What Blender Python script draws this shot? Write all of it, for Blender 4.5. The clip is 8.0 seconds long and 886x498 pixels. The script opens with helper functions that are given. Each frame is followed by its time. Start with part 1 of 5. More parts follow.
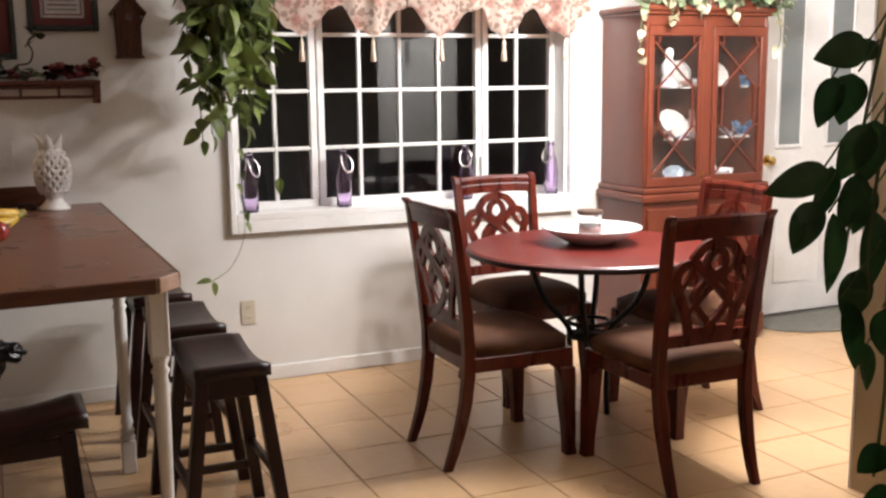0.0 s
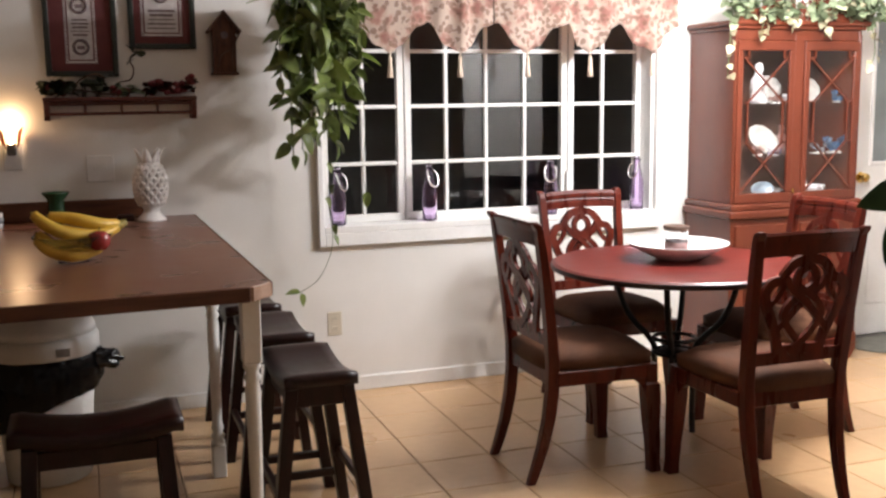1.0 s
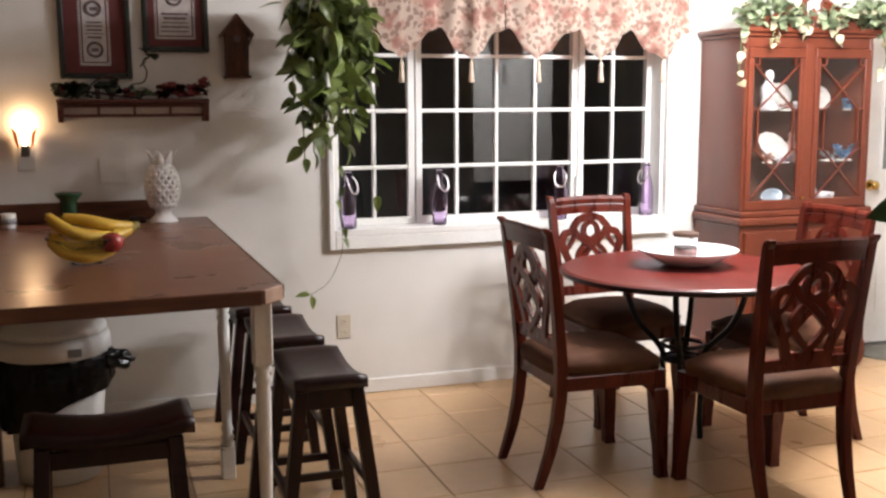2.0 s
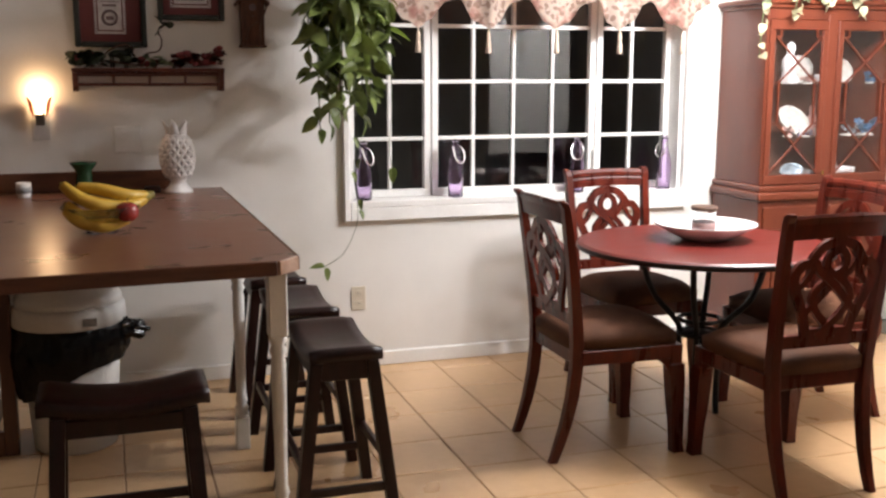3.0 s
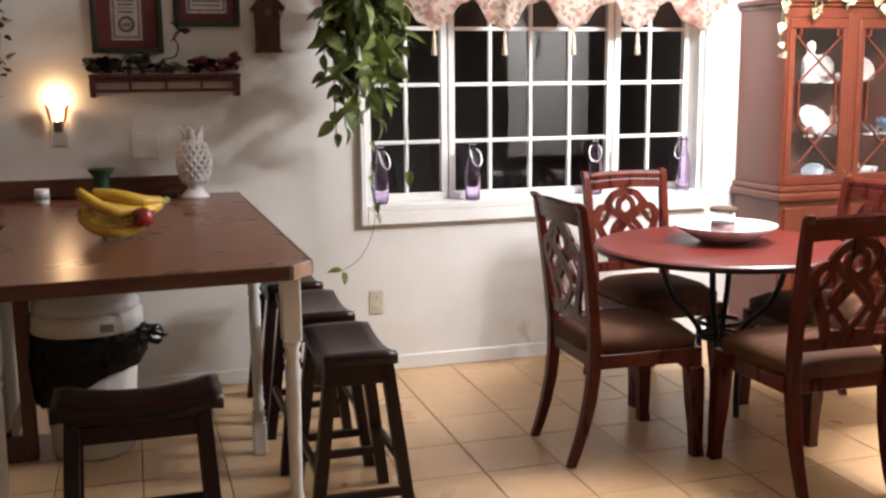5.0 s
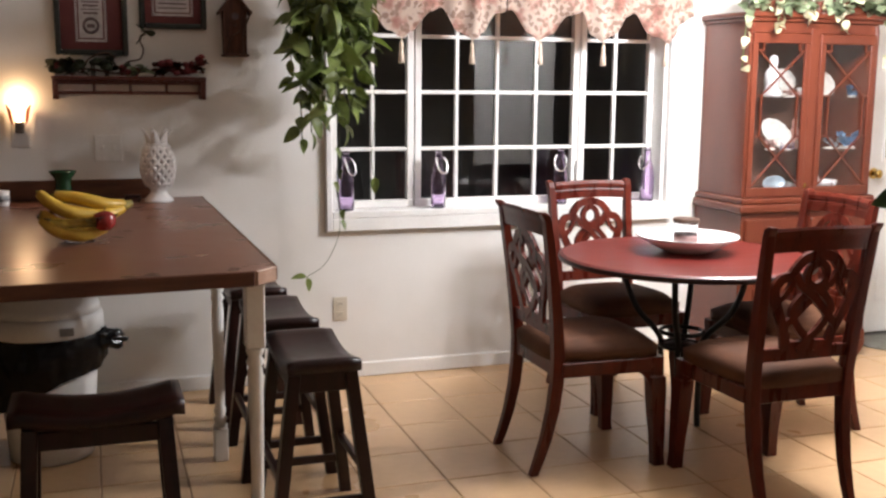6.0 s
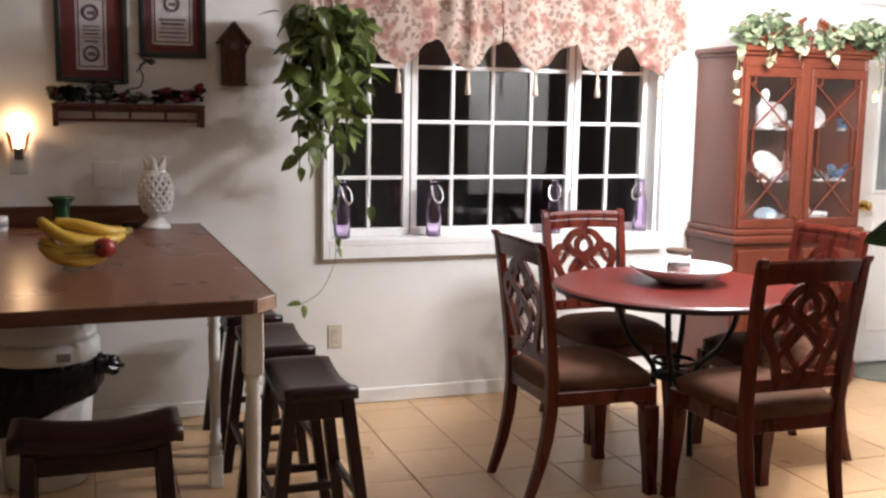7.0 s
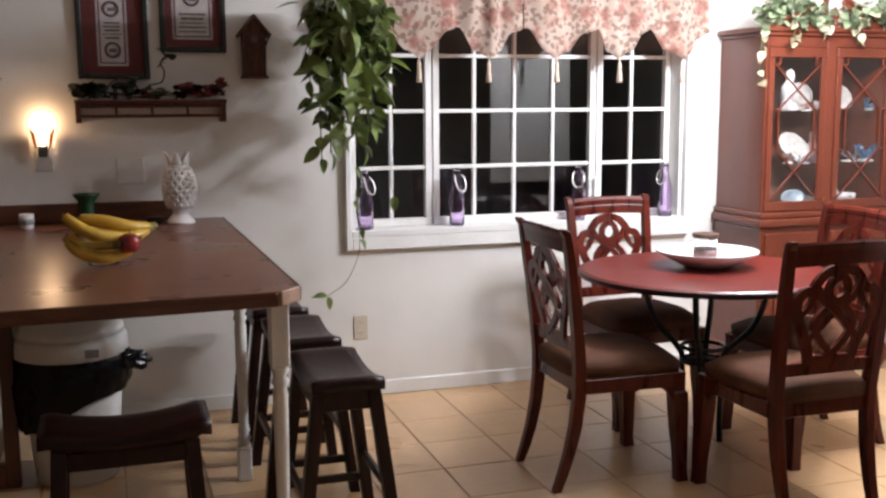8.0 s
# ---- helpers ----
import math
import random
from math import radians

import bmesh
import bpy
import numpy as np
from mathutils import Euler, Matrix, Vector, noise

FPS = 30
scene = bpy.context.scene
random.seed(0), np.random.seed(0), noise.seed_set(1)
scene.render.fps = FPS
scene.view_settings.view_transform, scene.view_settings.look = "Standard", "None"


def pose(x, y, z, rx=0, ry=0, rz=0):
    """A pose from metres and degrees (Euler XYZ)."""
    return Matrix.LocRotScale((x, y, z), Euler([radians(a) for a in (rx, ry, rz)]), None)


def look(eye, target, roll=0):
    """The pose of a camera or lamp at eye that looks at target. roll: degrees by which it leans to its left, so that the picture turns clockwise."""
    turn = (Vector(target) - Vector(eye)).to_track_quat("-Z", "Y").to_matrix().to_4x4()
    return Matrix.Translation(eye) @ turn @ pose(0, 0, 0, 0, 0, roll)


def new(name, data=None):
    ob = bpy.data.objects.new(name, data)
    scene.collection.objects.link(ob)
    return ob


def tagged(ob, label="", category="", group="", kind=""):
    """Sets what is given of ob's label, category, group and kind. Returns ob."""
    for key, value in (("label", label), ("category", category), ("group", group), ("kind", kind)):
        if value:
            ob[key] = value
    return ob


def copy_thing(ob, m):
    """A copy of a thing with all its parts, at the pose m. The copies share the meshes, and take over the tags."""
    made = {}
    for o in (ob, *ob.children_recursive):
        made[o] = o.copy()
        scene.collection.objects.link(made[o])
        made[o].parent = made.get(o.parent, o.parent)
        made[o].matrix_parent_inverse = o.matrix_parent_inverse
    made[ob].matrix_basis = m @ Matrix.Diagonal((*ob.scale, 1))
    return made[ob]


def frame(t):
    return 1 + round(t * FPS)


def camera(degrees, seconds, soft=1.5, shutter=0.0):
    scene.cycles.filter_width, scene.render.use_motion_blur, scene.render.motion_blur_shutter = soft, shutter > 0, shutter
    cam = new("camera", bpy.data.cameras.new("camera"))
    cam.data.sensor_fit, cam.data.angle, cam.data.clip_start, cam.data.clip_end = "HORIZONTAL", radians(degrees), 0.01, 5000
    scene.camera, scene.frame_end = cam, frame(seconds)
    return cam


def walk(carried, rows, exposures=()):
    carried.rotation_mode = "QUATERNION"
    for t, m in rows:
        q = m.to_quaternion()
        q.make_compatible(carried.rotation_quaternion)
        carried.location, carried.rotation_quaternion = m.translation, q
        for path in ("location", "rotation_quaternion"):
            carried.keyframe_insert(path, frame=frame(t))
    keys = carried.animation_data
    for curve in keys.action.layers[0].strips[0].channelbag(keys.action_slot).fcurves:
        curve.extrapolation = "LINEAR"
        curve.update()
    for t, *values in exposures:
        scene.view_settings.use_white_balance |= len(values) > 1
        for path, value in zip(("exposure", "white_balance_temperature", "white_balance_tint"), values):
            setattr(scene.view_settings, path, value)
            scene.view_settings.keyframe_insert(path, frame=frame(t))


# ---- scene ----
cam = camera(47.0, 8.0, soft=2.5)
PATH = [
    (0, (0.03, 0.56, 1.451), (0.832, 2.363, 1.123), -0.64),
    (0.5, (0.023, 0.55, 1.453), (0.81, 2.366, 1.162), 0.57),
    (1, (0.004, 0.531, 1.445), (0.659, 2.397, 1.151), -0.74),
    (1.5, (-0.009, 0.509, 1.456), (0.636, 2.383, 1.185), -0.41),
    (3, (-0.009, 0.546, 1.447), (0.604, 2.419, 1.106), 0.05),
    (3.5, (-0.015, 0.54, 1.443), (0.57, 2.422, 1.107), -0.01),
    (4, (-0.014, 0.54, 1.446), (0.548, 2.427, 1.091), -0.36),
    (4.2, (0.002, 0.542, 1.446), (0.556, 2.43, 1.085), -0.32),
    (5.5, (0.023, 0.56, 1.444), (0.623, 2.441, 1.125), -0.35),
    (6, (0.018, 0.555, 1.445), (0.656, 2.423, 1.125), 0.47),
    (6.5, (-0.01, 0.545, 1.452), (0.627, 2.413, 1.122), 0.49),
    (7, (-0.012, 0.529, 1.461), (0.645, 2.399, 1.192), 1.0),
    (7.5, (-0.005, 0.529, 1.456), (0.66, 2.396, 1.192), 0.97),
    (8, (-0.007, 0.543, 1.454), (0.604, 2.425, 1.166), -0.32),
]
EXPOSURES = ((0.0, 0.04, 6230, 10), (0.5, -0.01, 6180, 10), (1.0, -0.03, 6120, 10), (3.0, 0.05, 6150, 10), (4.0, 0.12, 6180, 10), (5.5, 0.14, 6050, 10), (6.0, 0.03, 6060, 10), (6.5, 0.03, 6060, 10), (7.0, -0.03, 5950, 10), (7.5, -0.24, 5820, 10), (8.0, -0.16, 5780, 10))
walk(cam, [(t, look(eye, aim, roll)) for t, eye, aim, roll in PATH], EXPOSURES)

# ---- world and lights ----
world = bpy.data.worlds.new("night")
scene.world = world
world.use_nodes = True
world.node_tree.nodes["Background"].inputs[0].default_value = (0.010, 0.012, 0.016, 1)
world.node_tree.nodes["Background"].inputs[1].default_value = 1.0


def point_lamp(name, loc, watts, colour, radius):
    lamp = bpy.data.lights.new(name, "POINT")
    lamp.energy, lamp.color, lamp.shadow_soft_size = watts, colour, radius
    ob = new(name, lamp)
    ob.location = loc
    return ob


WALL_FACE = 5.35
WARM = (1.0, 0.955, 0.928)
LAMP_AT = (2.84, 3.95, 2.10)
for k in range(4):
    ang = radians(40 + 90 * k)
    point_lamp("chandelier_bulb", (LAMP_AT[0] + 0.18 * math.cos(ang), LAMP_AT[1] + 0.18 * math.sin(ang), LAMP_AT[2]), 46, WARM, 0.05)
point_lamp("night_light_bulb", (-0.285, WALL_FACE - 0.050, 1.365), 1.3, (1.0, 0.60, 0.30), 0.014)


# ---- materials ----
def surf(name, dark, light, scale=8.0, rough=0.5, metal=0.0, bump=0.1, fine=90.0, stretch=(1, 1, 1), coat=0.0, spec=0.5, per_object=0.0, sheen=0.0):
    m = bpy.data.materials.new(name)
    m.use_nodes = True
    nt = m.node_tree
    b = nt.nodes["Principled BSDF"]
    tc = nt.nodes.new("ShaderNodeTexCoord")
    mp = nt.nodes.new("ShaderNodeMapping")
    mp.inputs["Scale"].default_value = stretch
    nt.links.new(tc.outputs["Object"], mp.inputs[0])
    n1, n2 = nt.nodes.new("ShaderNodeTexNoise"), nt.nodes.new("ShaderNodeTexNoise")
    vec = mp.outputs[0]
    if per_object:
        where, shift = nt.nodes.new("ShaderNodeObjectInfo"), nt.nodes.new("ShaderNodeVectorMath")
        nt.links.new(mp.outputs[0], shift.inputs[0])
        nt.links.new(where.outputs["Location"], shift.inputs[1])
        vec = shift.outputs[0]
    n1.inputs["Scale"].default_value, n1.inputs["Detail"].default_value = scale, 5
    n2.inputs["Scale"].default_value, n2.inputs["Detail"].default_value = fine, 3
    nt.links.new(vec, n1.inputs["Vector"])
    nt.links.new(vec, n2.inputs["Vector"])
    add = nt.nodes.new("ShaderNodeMath")
    add.operation = "MULTIPLY_ADD"
    add.inputs[1].default_value = 0.35
    nt.links.new(n2.outputs["Fac"], add.inputs[0])
    nt.links.new(n1.outputs["Fac"], add.inputs[2])
    ramp = nt.nodes.new("ShaderNodeValToRGB")
    ramp.color_ramp.elements[0].position, ramp.color_ramp.elements[1].position = 0.42, 0.92 + per_object
    ramp.color_ramp.elements[0].color, ramp.color_ramp.elements[1].color = (*dark, 1), (*light, 1)
    src = add.outputs[0]
    if per_object:
        info = nt.nodes.new("ShaderNodeObjectInfo")
        jit = nt.nodes.new("ShaderNodeMath")
        jit.operation = "MULTIPLY_ADD"
        jit.inputs[1].default_value = per_object
        nt.links.new(info.outputs["Random"], jit.inputs[0])
        nt.links.new(src, jit.inputs[2])
        src = jit.outputs[0]
    nt.links.new(src, ramp.inputs[0])
    nt.links.new(ramp.outputs[0], b.inputs["Base Color"])
    rr = nt.nodes.new("ShaderNodeMapRange")
    rr.inputs["To Min"].default_value, rr.inputs["To Max"].default_value = max(0.02, rough - 0.08), min(1, rough + 0.08)
    nt.links.new(n1.outputs["Fac"], rr.inputs["Value"])
    nt.links.new(rr.outputs[0], b.inputs["Roughness"])
    b.inputs["Metallic"].default_value = metal
    b.inputs["Coat Weight"].default_value = coat
    b.inputs["Coat Roughness"].default_value = 0.12
    b.inputs["Specular IOR Level"].default_value = spec
    b.inputs["Sheen Weight"].default_value = sheen
    if bump:
        bp = nt.nodes.new("ShaderNodeBump")
        bp.inputs["Strength"].default_value, bp.inputs["Distance"].default_value = bump, 0.004
        nt.links.new(n2.outputs["Fac"], bp.inputs["Height"])
        nt.links.new(bp.outputs[0], b.inputs["Normal"])
    return m


def glass(name, colour, rough=0.02, ior=1.45):
    m = bpy.data.materials.new(name)
    m.use_nodes = True
    b = m.node_tree.nodes["Principled BSDF"]
    b.inputs["Base Color"].default_value = (*colour, 1)
    b.inputs["Transmission Weight"].default_value = 1
    b.inputs["Roughness"].default_value, b.inputs["IOR"].default_value = rough, ior
    return m


def pane_glass(name, gloss=0.08):
    m = bpy.data.materials.new(name)
    m.use_nodes = True
    nt = m.node_tree
    nt.nodes.remove(nt.nodes["Principled BSDF"])
    tr, gl, mx = nt.nodes.new("ShaderNodeBsdfTransparent"), nt.nodes.new("ShaderNodeBsdfGlossy"), nt.nodes.new("ShaderNodeMixShader")
    gl.inputs["Roughness"].default_value = 0.02
    mx.inputs[0].default_value = gloss
    nt.links.new(tr.outputs[0], mx.inputs[1])
    nt.links.new(gl.outputs[0], mx.inputs[2])
    nt.links.new(mx.outputs[0], nt.nodes["Material Output"].inputs[0])
    return m


def glow(name, colour, strength):
    m = bpy.data.materials.new(name)
    m.use_nodes = True
    b = m.node_tree.nodes["Principled BSDF"]
    b.inputs["Base Color"].default_value = (*colour, 1)
    b.inputs["Emission Color"].default_value = (*colour, 1)
    b.inputs["Emission Strength"].default_value = strength
    return m


WALL = surf("wall_paint", (0.68, 0.66, 0.62), (0.80, 0.78, 0.745), 2.5, 0.62, bump=0.25, fine=160)
TAN = surf("tan_paint", (0.33, 0.248, 0.145), (0.41, 0.315, 0.19), 3, 0.6, bump=0.2, fine=140)
CEIL = surf("ceiling_paint", (0.78, 0.76, 0.73), (0.86, 0.85, 0.82), 3, 0.8, bump=0.3, fine=120)
WHITE = surf("white_paint", (0.70, 0.69, 0.66), (0.84, 0.83, 0.81), 4, 0.38, bump=0.06, fine=80)
TILE = surf("floor_tile", (0.45, 0.274, 0.137), (0.605, 0.398, 0.215), 1.6, 0.30, bump=0.0, fine=22, per_object=0.10)
GROUT = surf("grout", (0.24, 0.15, 0.088), (0.36, 0.24, 0.15), 20, 0.9, bump=0.3)
DARKCHERRY = surf("dark_cherry_wood", (0.036, 0.0036, 0.0018), (0.108, 0.0140, 0.0050), 5, 0.29, bump=0.05, fine=60, stretch=(4, 4, 0.6), coat=0.0, spec=0.26)
CABWOOD = surf("cabinet_wood", (0.098, 0.0205, 0.0095), (0.150, 0.035, 0.0155), 3, 0.34, bump=0.04, fine=50, stretch=(3, 3, 0.5), coat=0.25)
TABLETOP = surf("table_top_wood", (0.082, 0.0085, 0.0065), (0.150, 0.0185, 0.0125), 4, 0.33, bump=0.03, fine=70, stretch=(0.7, 5, 5), coat=0.05)
ESPRESSO = surf("espresso_wood", (0.0058, 0.0010, 0.0008), (0.025, 0.0048, 0.0030), 6, 0.36, bump=0.06, fine=60, stretch=(4, 4, 0.7), coat=0.0, spec=0.33)
SEATCLOTH = surf("brown_microfibre", (0.050, 0.0185, 0.0080), (0.118, 0.0465, 0.0205), 7, 0.8, bump=0.25, fine=260, spec=0.25)
IRON = surf("black_iron", (0.008, 0.007, 0.007), (0.022, 0.019, 0.018), 20, 0.45, metal=0.6, bump=0.15)
LAMINATE = surf("brown_laminate", (0.150, 0.062, 0.037), (0.198, 0.086, 0.051), 5, 0.29, bump=0.0, fine=60, spec=0.55)
LAMEDGE = surf("counter_edge_wood", (0.060, 0.019, 0.009), (0.150, 0.056, 0.026), 9, 0.4, bump=0.08, fine=120, stretch=(0.6, 4, 4))
CABOAK = surf("base_cabinet_wood", (0.060, 0.020, 0.010), (0.120, 0.044, 0.021), 6, 0.45, bump=0.08, fine=70, stretch=(4, 4, 0.5))
CERAMIC = surf("white_ceramic", (0.74, 0.71, 0.70), (0.86, 0.84, 0.83), 12, 0.18, bump=0.03)
CHINA = surf("ivory_china", (0.54, 0.51, 0.46), (0.72, 0.69, 0.64), 30, 0.22, bump=0.04)
PLASTIC = surf("white_plastic", (0.55, 0.54, 0.52), (0.66, 0.65, 0.63), 6, 0.42, bump=0.05)
IVORY = surf("ivory_plastic", (0.55, 0.49, 0.38), (0.64, 0.58, 0.47), 9, 0.45, bump=0.03)
BAG = surf("black_bag_film", (0.003, 0.003, 0.0035), (0.008, 0.008, 0.009), 8, 0.20, bump=1.0, fine=22, spec=0.5)
LEAF = surf("pothos_leaf", (0.009, 0.024, 0.006), (0.25, 0.31, 0.09), 14, 0.29, bump=0.12, fine=60, per_object=0.5)
LEAFDARK = surf("large_dark_leaf", (0.015, 0.050, 0.014), (0.040, 0.115, 0.030), 10, 0.30, bump=0.12, fine=40, per_object=0.25)
LEAFYELLOW = surf("yellow_leaf", (0.36, 0.25, 0.02), (0.55, 0.42, 0.06), 10, 0.4, bump=0.1)
IVY = surf("silk_ivy_leaf", (0.14, 0.20, 0.09), (0.40, 0.46, 0.29), 12, 0.6, bump=0.12, per_object=0.3)
IVYPALE = surf("pale_ivy_leaf", (0.44, 0.41, 0.24), (0.62, 0.57, 0.40), 12, 0.6, bump=0.12, per_object=0.3)
STEM = surf("green_stem", (0.05, 0.075, 0.02), (0.11, 0.13, 0.04), 12, 0.5, bump=0.1)
TWIG = surf("brown_twig", (0.045, 0.020, 0.012), (0.10, 0.05, 0.028), 20, 0.7, bump=0.3)
BURGUNDY = surf("burgundy_petal", (0.070, 0.007, 0.011), (0.25, 0.040, 0.048), 20, 0.6, bump=0.2, per_object=0.3)
DRYROSE = surf("dry_rose_leaf", (0.030, 0.006, 0.006), (0.085, 0.018, 0.014), 16, 0.7, bump=0.2, per_object=0.3)
DARKLEAF = surf("dark_silk_leaf", (0.012, 0.022, 0.012), (0.045, 0.060, 0.030), 16, 0.6, bump=0.2, per_object=0.3)
FRAMEWOOD = surf("black_green_frame", (0.010, 0.014, 0.011), (0.030, 0.036, 0.028), 10, 0.35, bump=0.08)
MATRED = surf("burgundy_mat", (0.085, 0.013, 0.013), (0.13, 0.026, 0.024), 8, 0.7, bump=0.15, fine=300)
PAPER = surf("printed_paper", (0.40, 0.37, 0.37), (0.58, 0.55, 0.54), 30, 0.6, bump=0.05)
INK = surf("dark_print", (0.09, 0.06, 0.065), (0.17, 0.12, 0.12), 30, 0.7, bump=0.02)
SHELFWOOD = surf("mahogany_shelf_wood", (0.055, 0.012, 0.008), (0.12, 0.030, 0.016), 6, 0.4, bump=0.08, stretch=(0.6, 4, 4))
BIRDWOOD = surf("rustic_bark_wood", (0.040, 0.014, 0.008), (0.12, 0.045, 0.022), 14, 0.75, bump=0.8, fine=60, stretch=(3, 3, 0.7))
PURPLE = glass("purple_glass", (0.85, 0.74, 0.93))
CLEAR = glass("clear_glass", (0.92, 0.93, 0.93))
BANANA = surf("banana_peel", (0.50, 0.29, 0.02), (0.72, 0.48, 0.06), 9, 0.45, bump=0.08, fine=50)
BANANATIP = surf("banana_stem", (0.14, 0.10, 0.02), (0.34, 0.28, 0.05), 20, 0.6)
APPLE = surf("red_apple_skin", (0.20, 0.012, 0.012), (0.38, 0.04, 0.03), 12, 0.25, bump=0.03)
GREENPOT = surf("green_glaze", (0.010, 0.040, 0.015), (0.030, 0.090, 0.036), 10, 0.22, bump=0.08)
REDPOT = surf("red_glaze", (0.22, 0.02, 0.012), (0.36, 0.045, 0.02), 10, 0.3, bump=0.05)
BRASS = surf("brass", (0.55, 0.36, 0.10), (0.72, 0.50, 0.18), 30, 0.25, metal=1.0, bump=0.02)
CHROME = surf("bright_wire", (0.75, 0.75, 0.76), (0.85, 0.85, 0.86), 20, 0.15, metal=1.0, bump=0.0)
MATGREY = surf("grey_mat", (0.13, 0.125, 0.10), (0.21, 0.20, 0.17), 20, 0.95, bump=0.9, fine=200)
DOORPANE = surf("frosted_pane", (0.17, 0.19, 0.19), (0.24, 0.26, 0.26), 4, 0.25, bump=0.03)
BLUEGLAZE = surf("blue_porcelain", (0.10, 0.25, 0.48), (0.32, 0.50, 0.70), 25, 0.25, bump=0.05)
PINKGLAZE = surf("pink_porcelain", (0.50, 0.26, 0.22), (0.70, 0.48, 0.42), 25, 0.3, bump=0.05)
WAX = surf("candle_wax", (0.46, 0.34, 0.24), (0.60, 0.48, 0.36), 14, 0.5, bump=0.05)
TASSEL = surf("cream_tassel", (0.56, 0.43, 0.33), (0.72, 0.60, 0.48), 30, 0.8, bump=0.4, fine=200, stretch=(4, 4, 0.4))
SHADE = surf("amber_shade_glass", (0.20, 0.07, 0.02), (0.38, 0.15, 0.05), 14, 0.3)
BULB = glow("glowing_bulb", (1.0, 0.62, 0.30), 30)
PANE = pane_glass("window_glass", 0.038)
CABGLASS = pane_glass("cabinet_glass", 0.06)
CABINSIDE = surf("cabinet_interior", (0.13, 0.062, 0.042), (0.21, 0.105, 0.072), 5, 0.6, bump=0.05)


def fabric():
    """Cream cloth with large dusty-rose blooms, small sprigs and a woven relief."""
    m = bpy.data.materials.new("floral_fabric")
    m.use_nodes = True
    nt = m.node_tree
    b = nt.nodes["Principled BSDF"]
    tc = nt.nodes.new("ShaderNodeTexCoord")

    def field(kind, scale, detail=4.0):
        n = nt.nodes.new(kind)
        n.inputs["Scale"].default_value = scale
        n.inputs["Detail"].default_value = detail
        nt.links.new(tc.outputs["Object"], n.inputs["Vector"])
        return n.outputs["Distance" if kind == "ShaderNodeTexVoronoi" else "Fac"]

    def blend(a, k, c):
        n = nt.nodes.new("ShaderNodeMath")
        n.operation = "MULTIPLY_ADD"
        n.inputs[1].default_value = k
        nt.links.new(a, n.inputs[0])
        nt.links.new(c, n.inputs[2])
        return n.outputs[0]

    def ramp(src, *stops):
        n = nt.nodes.new("ShaderNodeValToRGB")
        e = n.color_ramp.elements
        e[0].position, e[0].color = stops[0][0], (*stops[0][1], 1)
        e[1].position, e[1].color = stops[-1][0], (*stops[-1][1], 1)
        for at, colour in stops[1:-1]:
            e.new(at).color = (*colour, 1)
        nt.links.new(src, n.inputs[0])
        return n.outputs[0]
    bloom = blend(field("ShaderNodeTexVoronoi", 9.0, 0.0), -0.75, field("ShaderNodeTexNoise", 24, 5))
    blooms = ramp(bloom, (0.04, (0.70, 0.565, 0.475)), (0.15, (0.66, 0.485, 0.395)), (0.24, (0.565, 0.335, 0.27)), (0.42, (0.455, 0.215, 0.17)))
    sprig = blend(field("ShaderNodeTexVoronoi", 31.0, 0.0), -0.8, field("ShaderNodeTexNoise", 60, 4))
    shown = ramp(sprig, (0.15, (0, 0, 0)), (0.21, (0.78, 0.78, 0.78)))
    mix = nt.nodes.new("ShaderNodeMix")
    mix.data_type = "RGBA"
    nt.links.new(shown, mix.inputs["Factor"])
    nt.links.new(blooms, mix.inputs["A"])
    mix.inputs["B"].default_value = (0.31, 0.175, 0.125, 1)
    nt.links.new(mix.outputs["Result"], b.inputs["Base Color"])
    b.inputs["Roughness"].default_value = 0.8
    b.inputs["Sheen Weight"].default_value = 0.2
    bp = nt.nodes.new("ShaderNodeBump")
    bp.inputs["Strength"].default_value, bp.inputs["Distance"].default_value = 0.3, 0.002
    nt.links.new(field("ShaderNodeTexNoise", 420, 2), bp.inputs["Height"])
    nt.links.new(bp.outputs[0], b.inputs["Normal"])
    return m


FABRIC = fabric()


# ---- mesh helpers ----
def mesh_of(name, bm, material, smooth=False):
    bmesh.ops.recalc_face_normals(bm, faces=bm.faces)
    me = bpy.data.meshes.new(name)
    bm.to_mesh(me)
    bm.free()
    me.materials.append(material)
    if smooth:
        for p in me.polygons:
            p.use_smooth = True
    return me


def part(name, bm, material, parent, label="", smooth=False):
    ob = new(name, mesh_of(name, bm, material, smooth))
    ob.parent = parent
    if label:
        tagged(ob, label)
    return ob


def thing(name, label, category, loc=(0, 0, 0), rz=0.0, group="", kind=""):
    ob = new(name)
    ob.empty_display_size = 0.1
    ob.matrix_basis = pose(*loc, 0, 0, rz)
    return tagged(ob, label, category, group, kind)


def solid(name, bm, material, label, category, loc=(0, 0, 0), rz=0.0, group="", kind="", smooth=False):
    ob = new(name, mesh_of(name, bm, material, smooth))
    ob.matrix_basis = pose(*loc, 0, 0, rz)
    return tagged(ob, label, category, group, kind)


def box(bm, x0, x1, y0, y1, z0, z1, bevel=0.0, seg=1):
    made = bmesh.ops.create_cube(bm, size=1)["verts"]
    for v in made:
        v.co = Vector(((x0 + x1) / 2 + v.co.x * (x1 - x0), (y0 + y1) / 2 + v.co.y * (y1 - y0), (z0 + z1) / 2 + v.co.z * (z1 - z0)))
    if bevel:
        edges = list({e for v in made for e in v.link_edges})
        bmesh.ops.bevel(bm, geom=edges, offset=bevel, segments=seg, affect="EDGES", profile=0.5)
    return bm


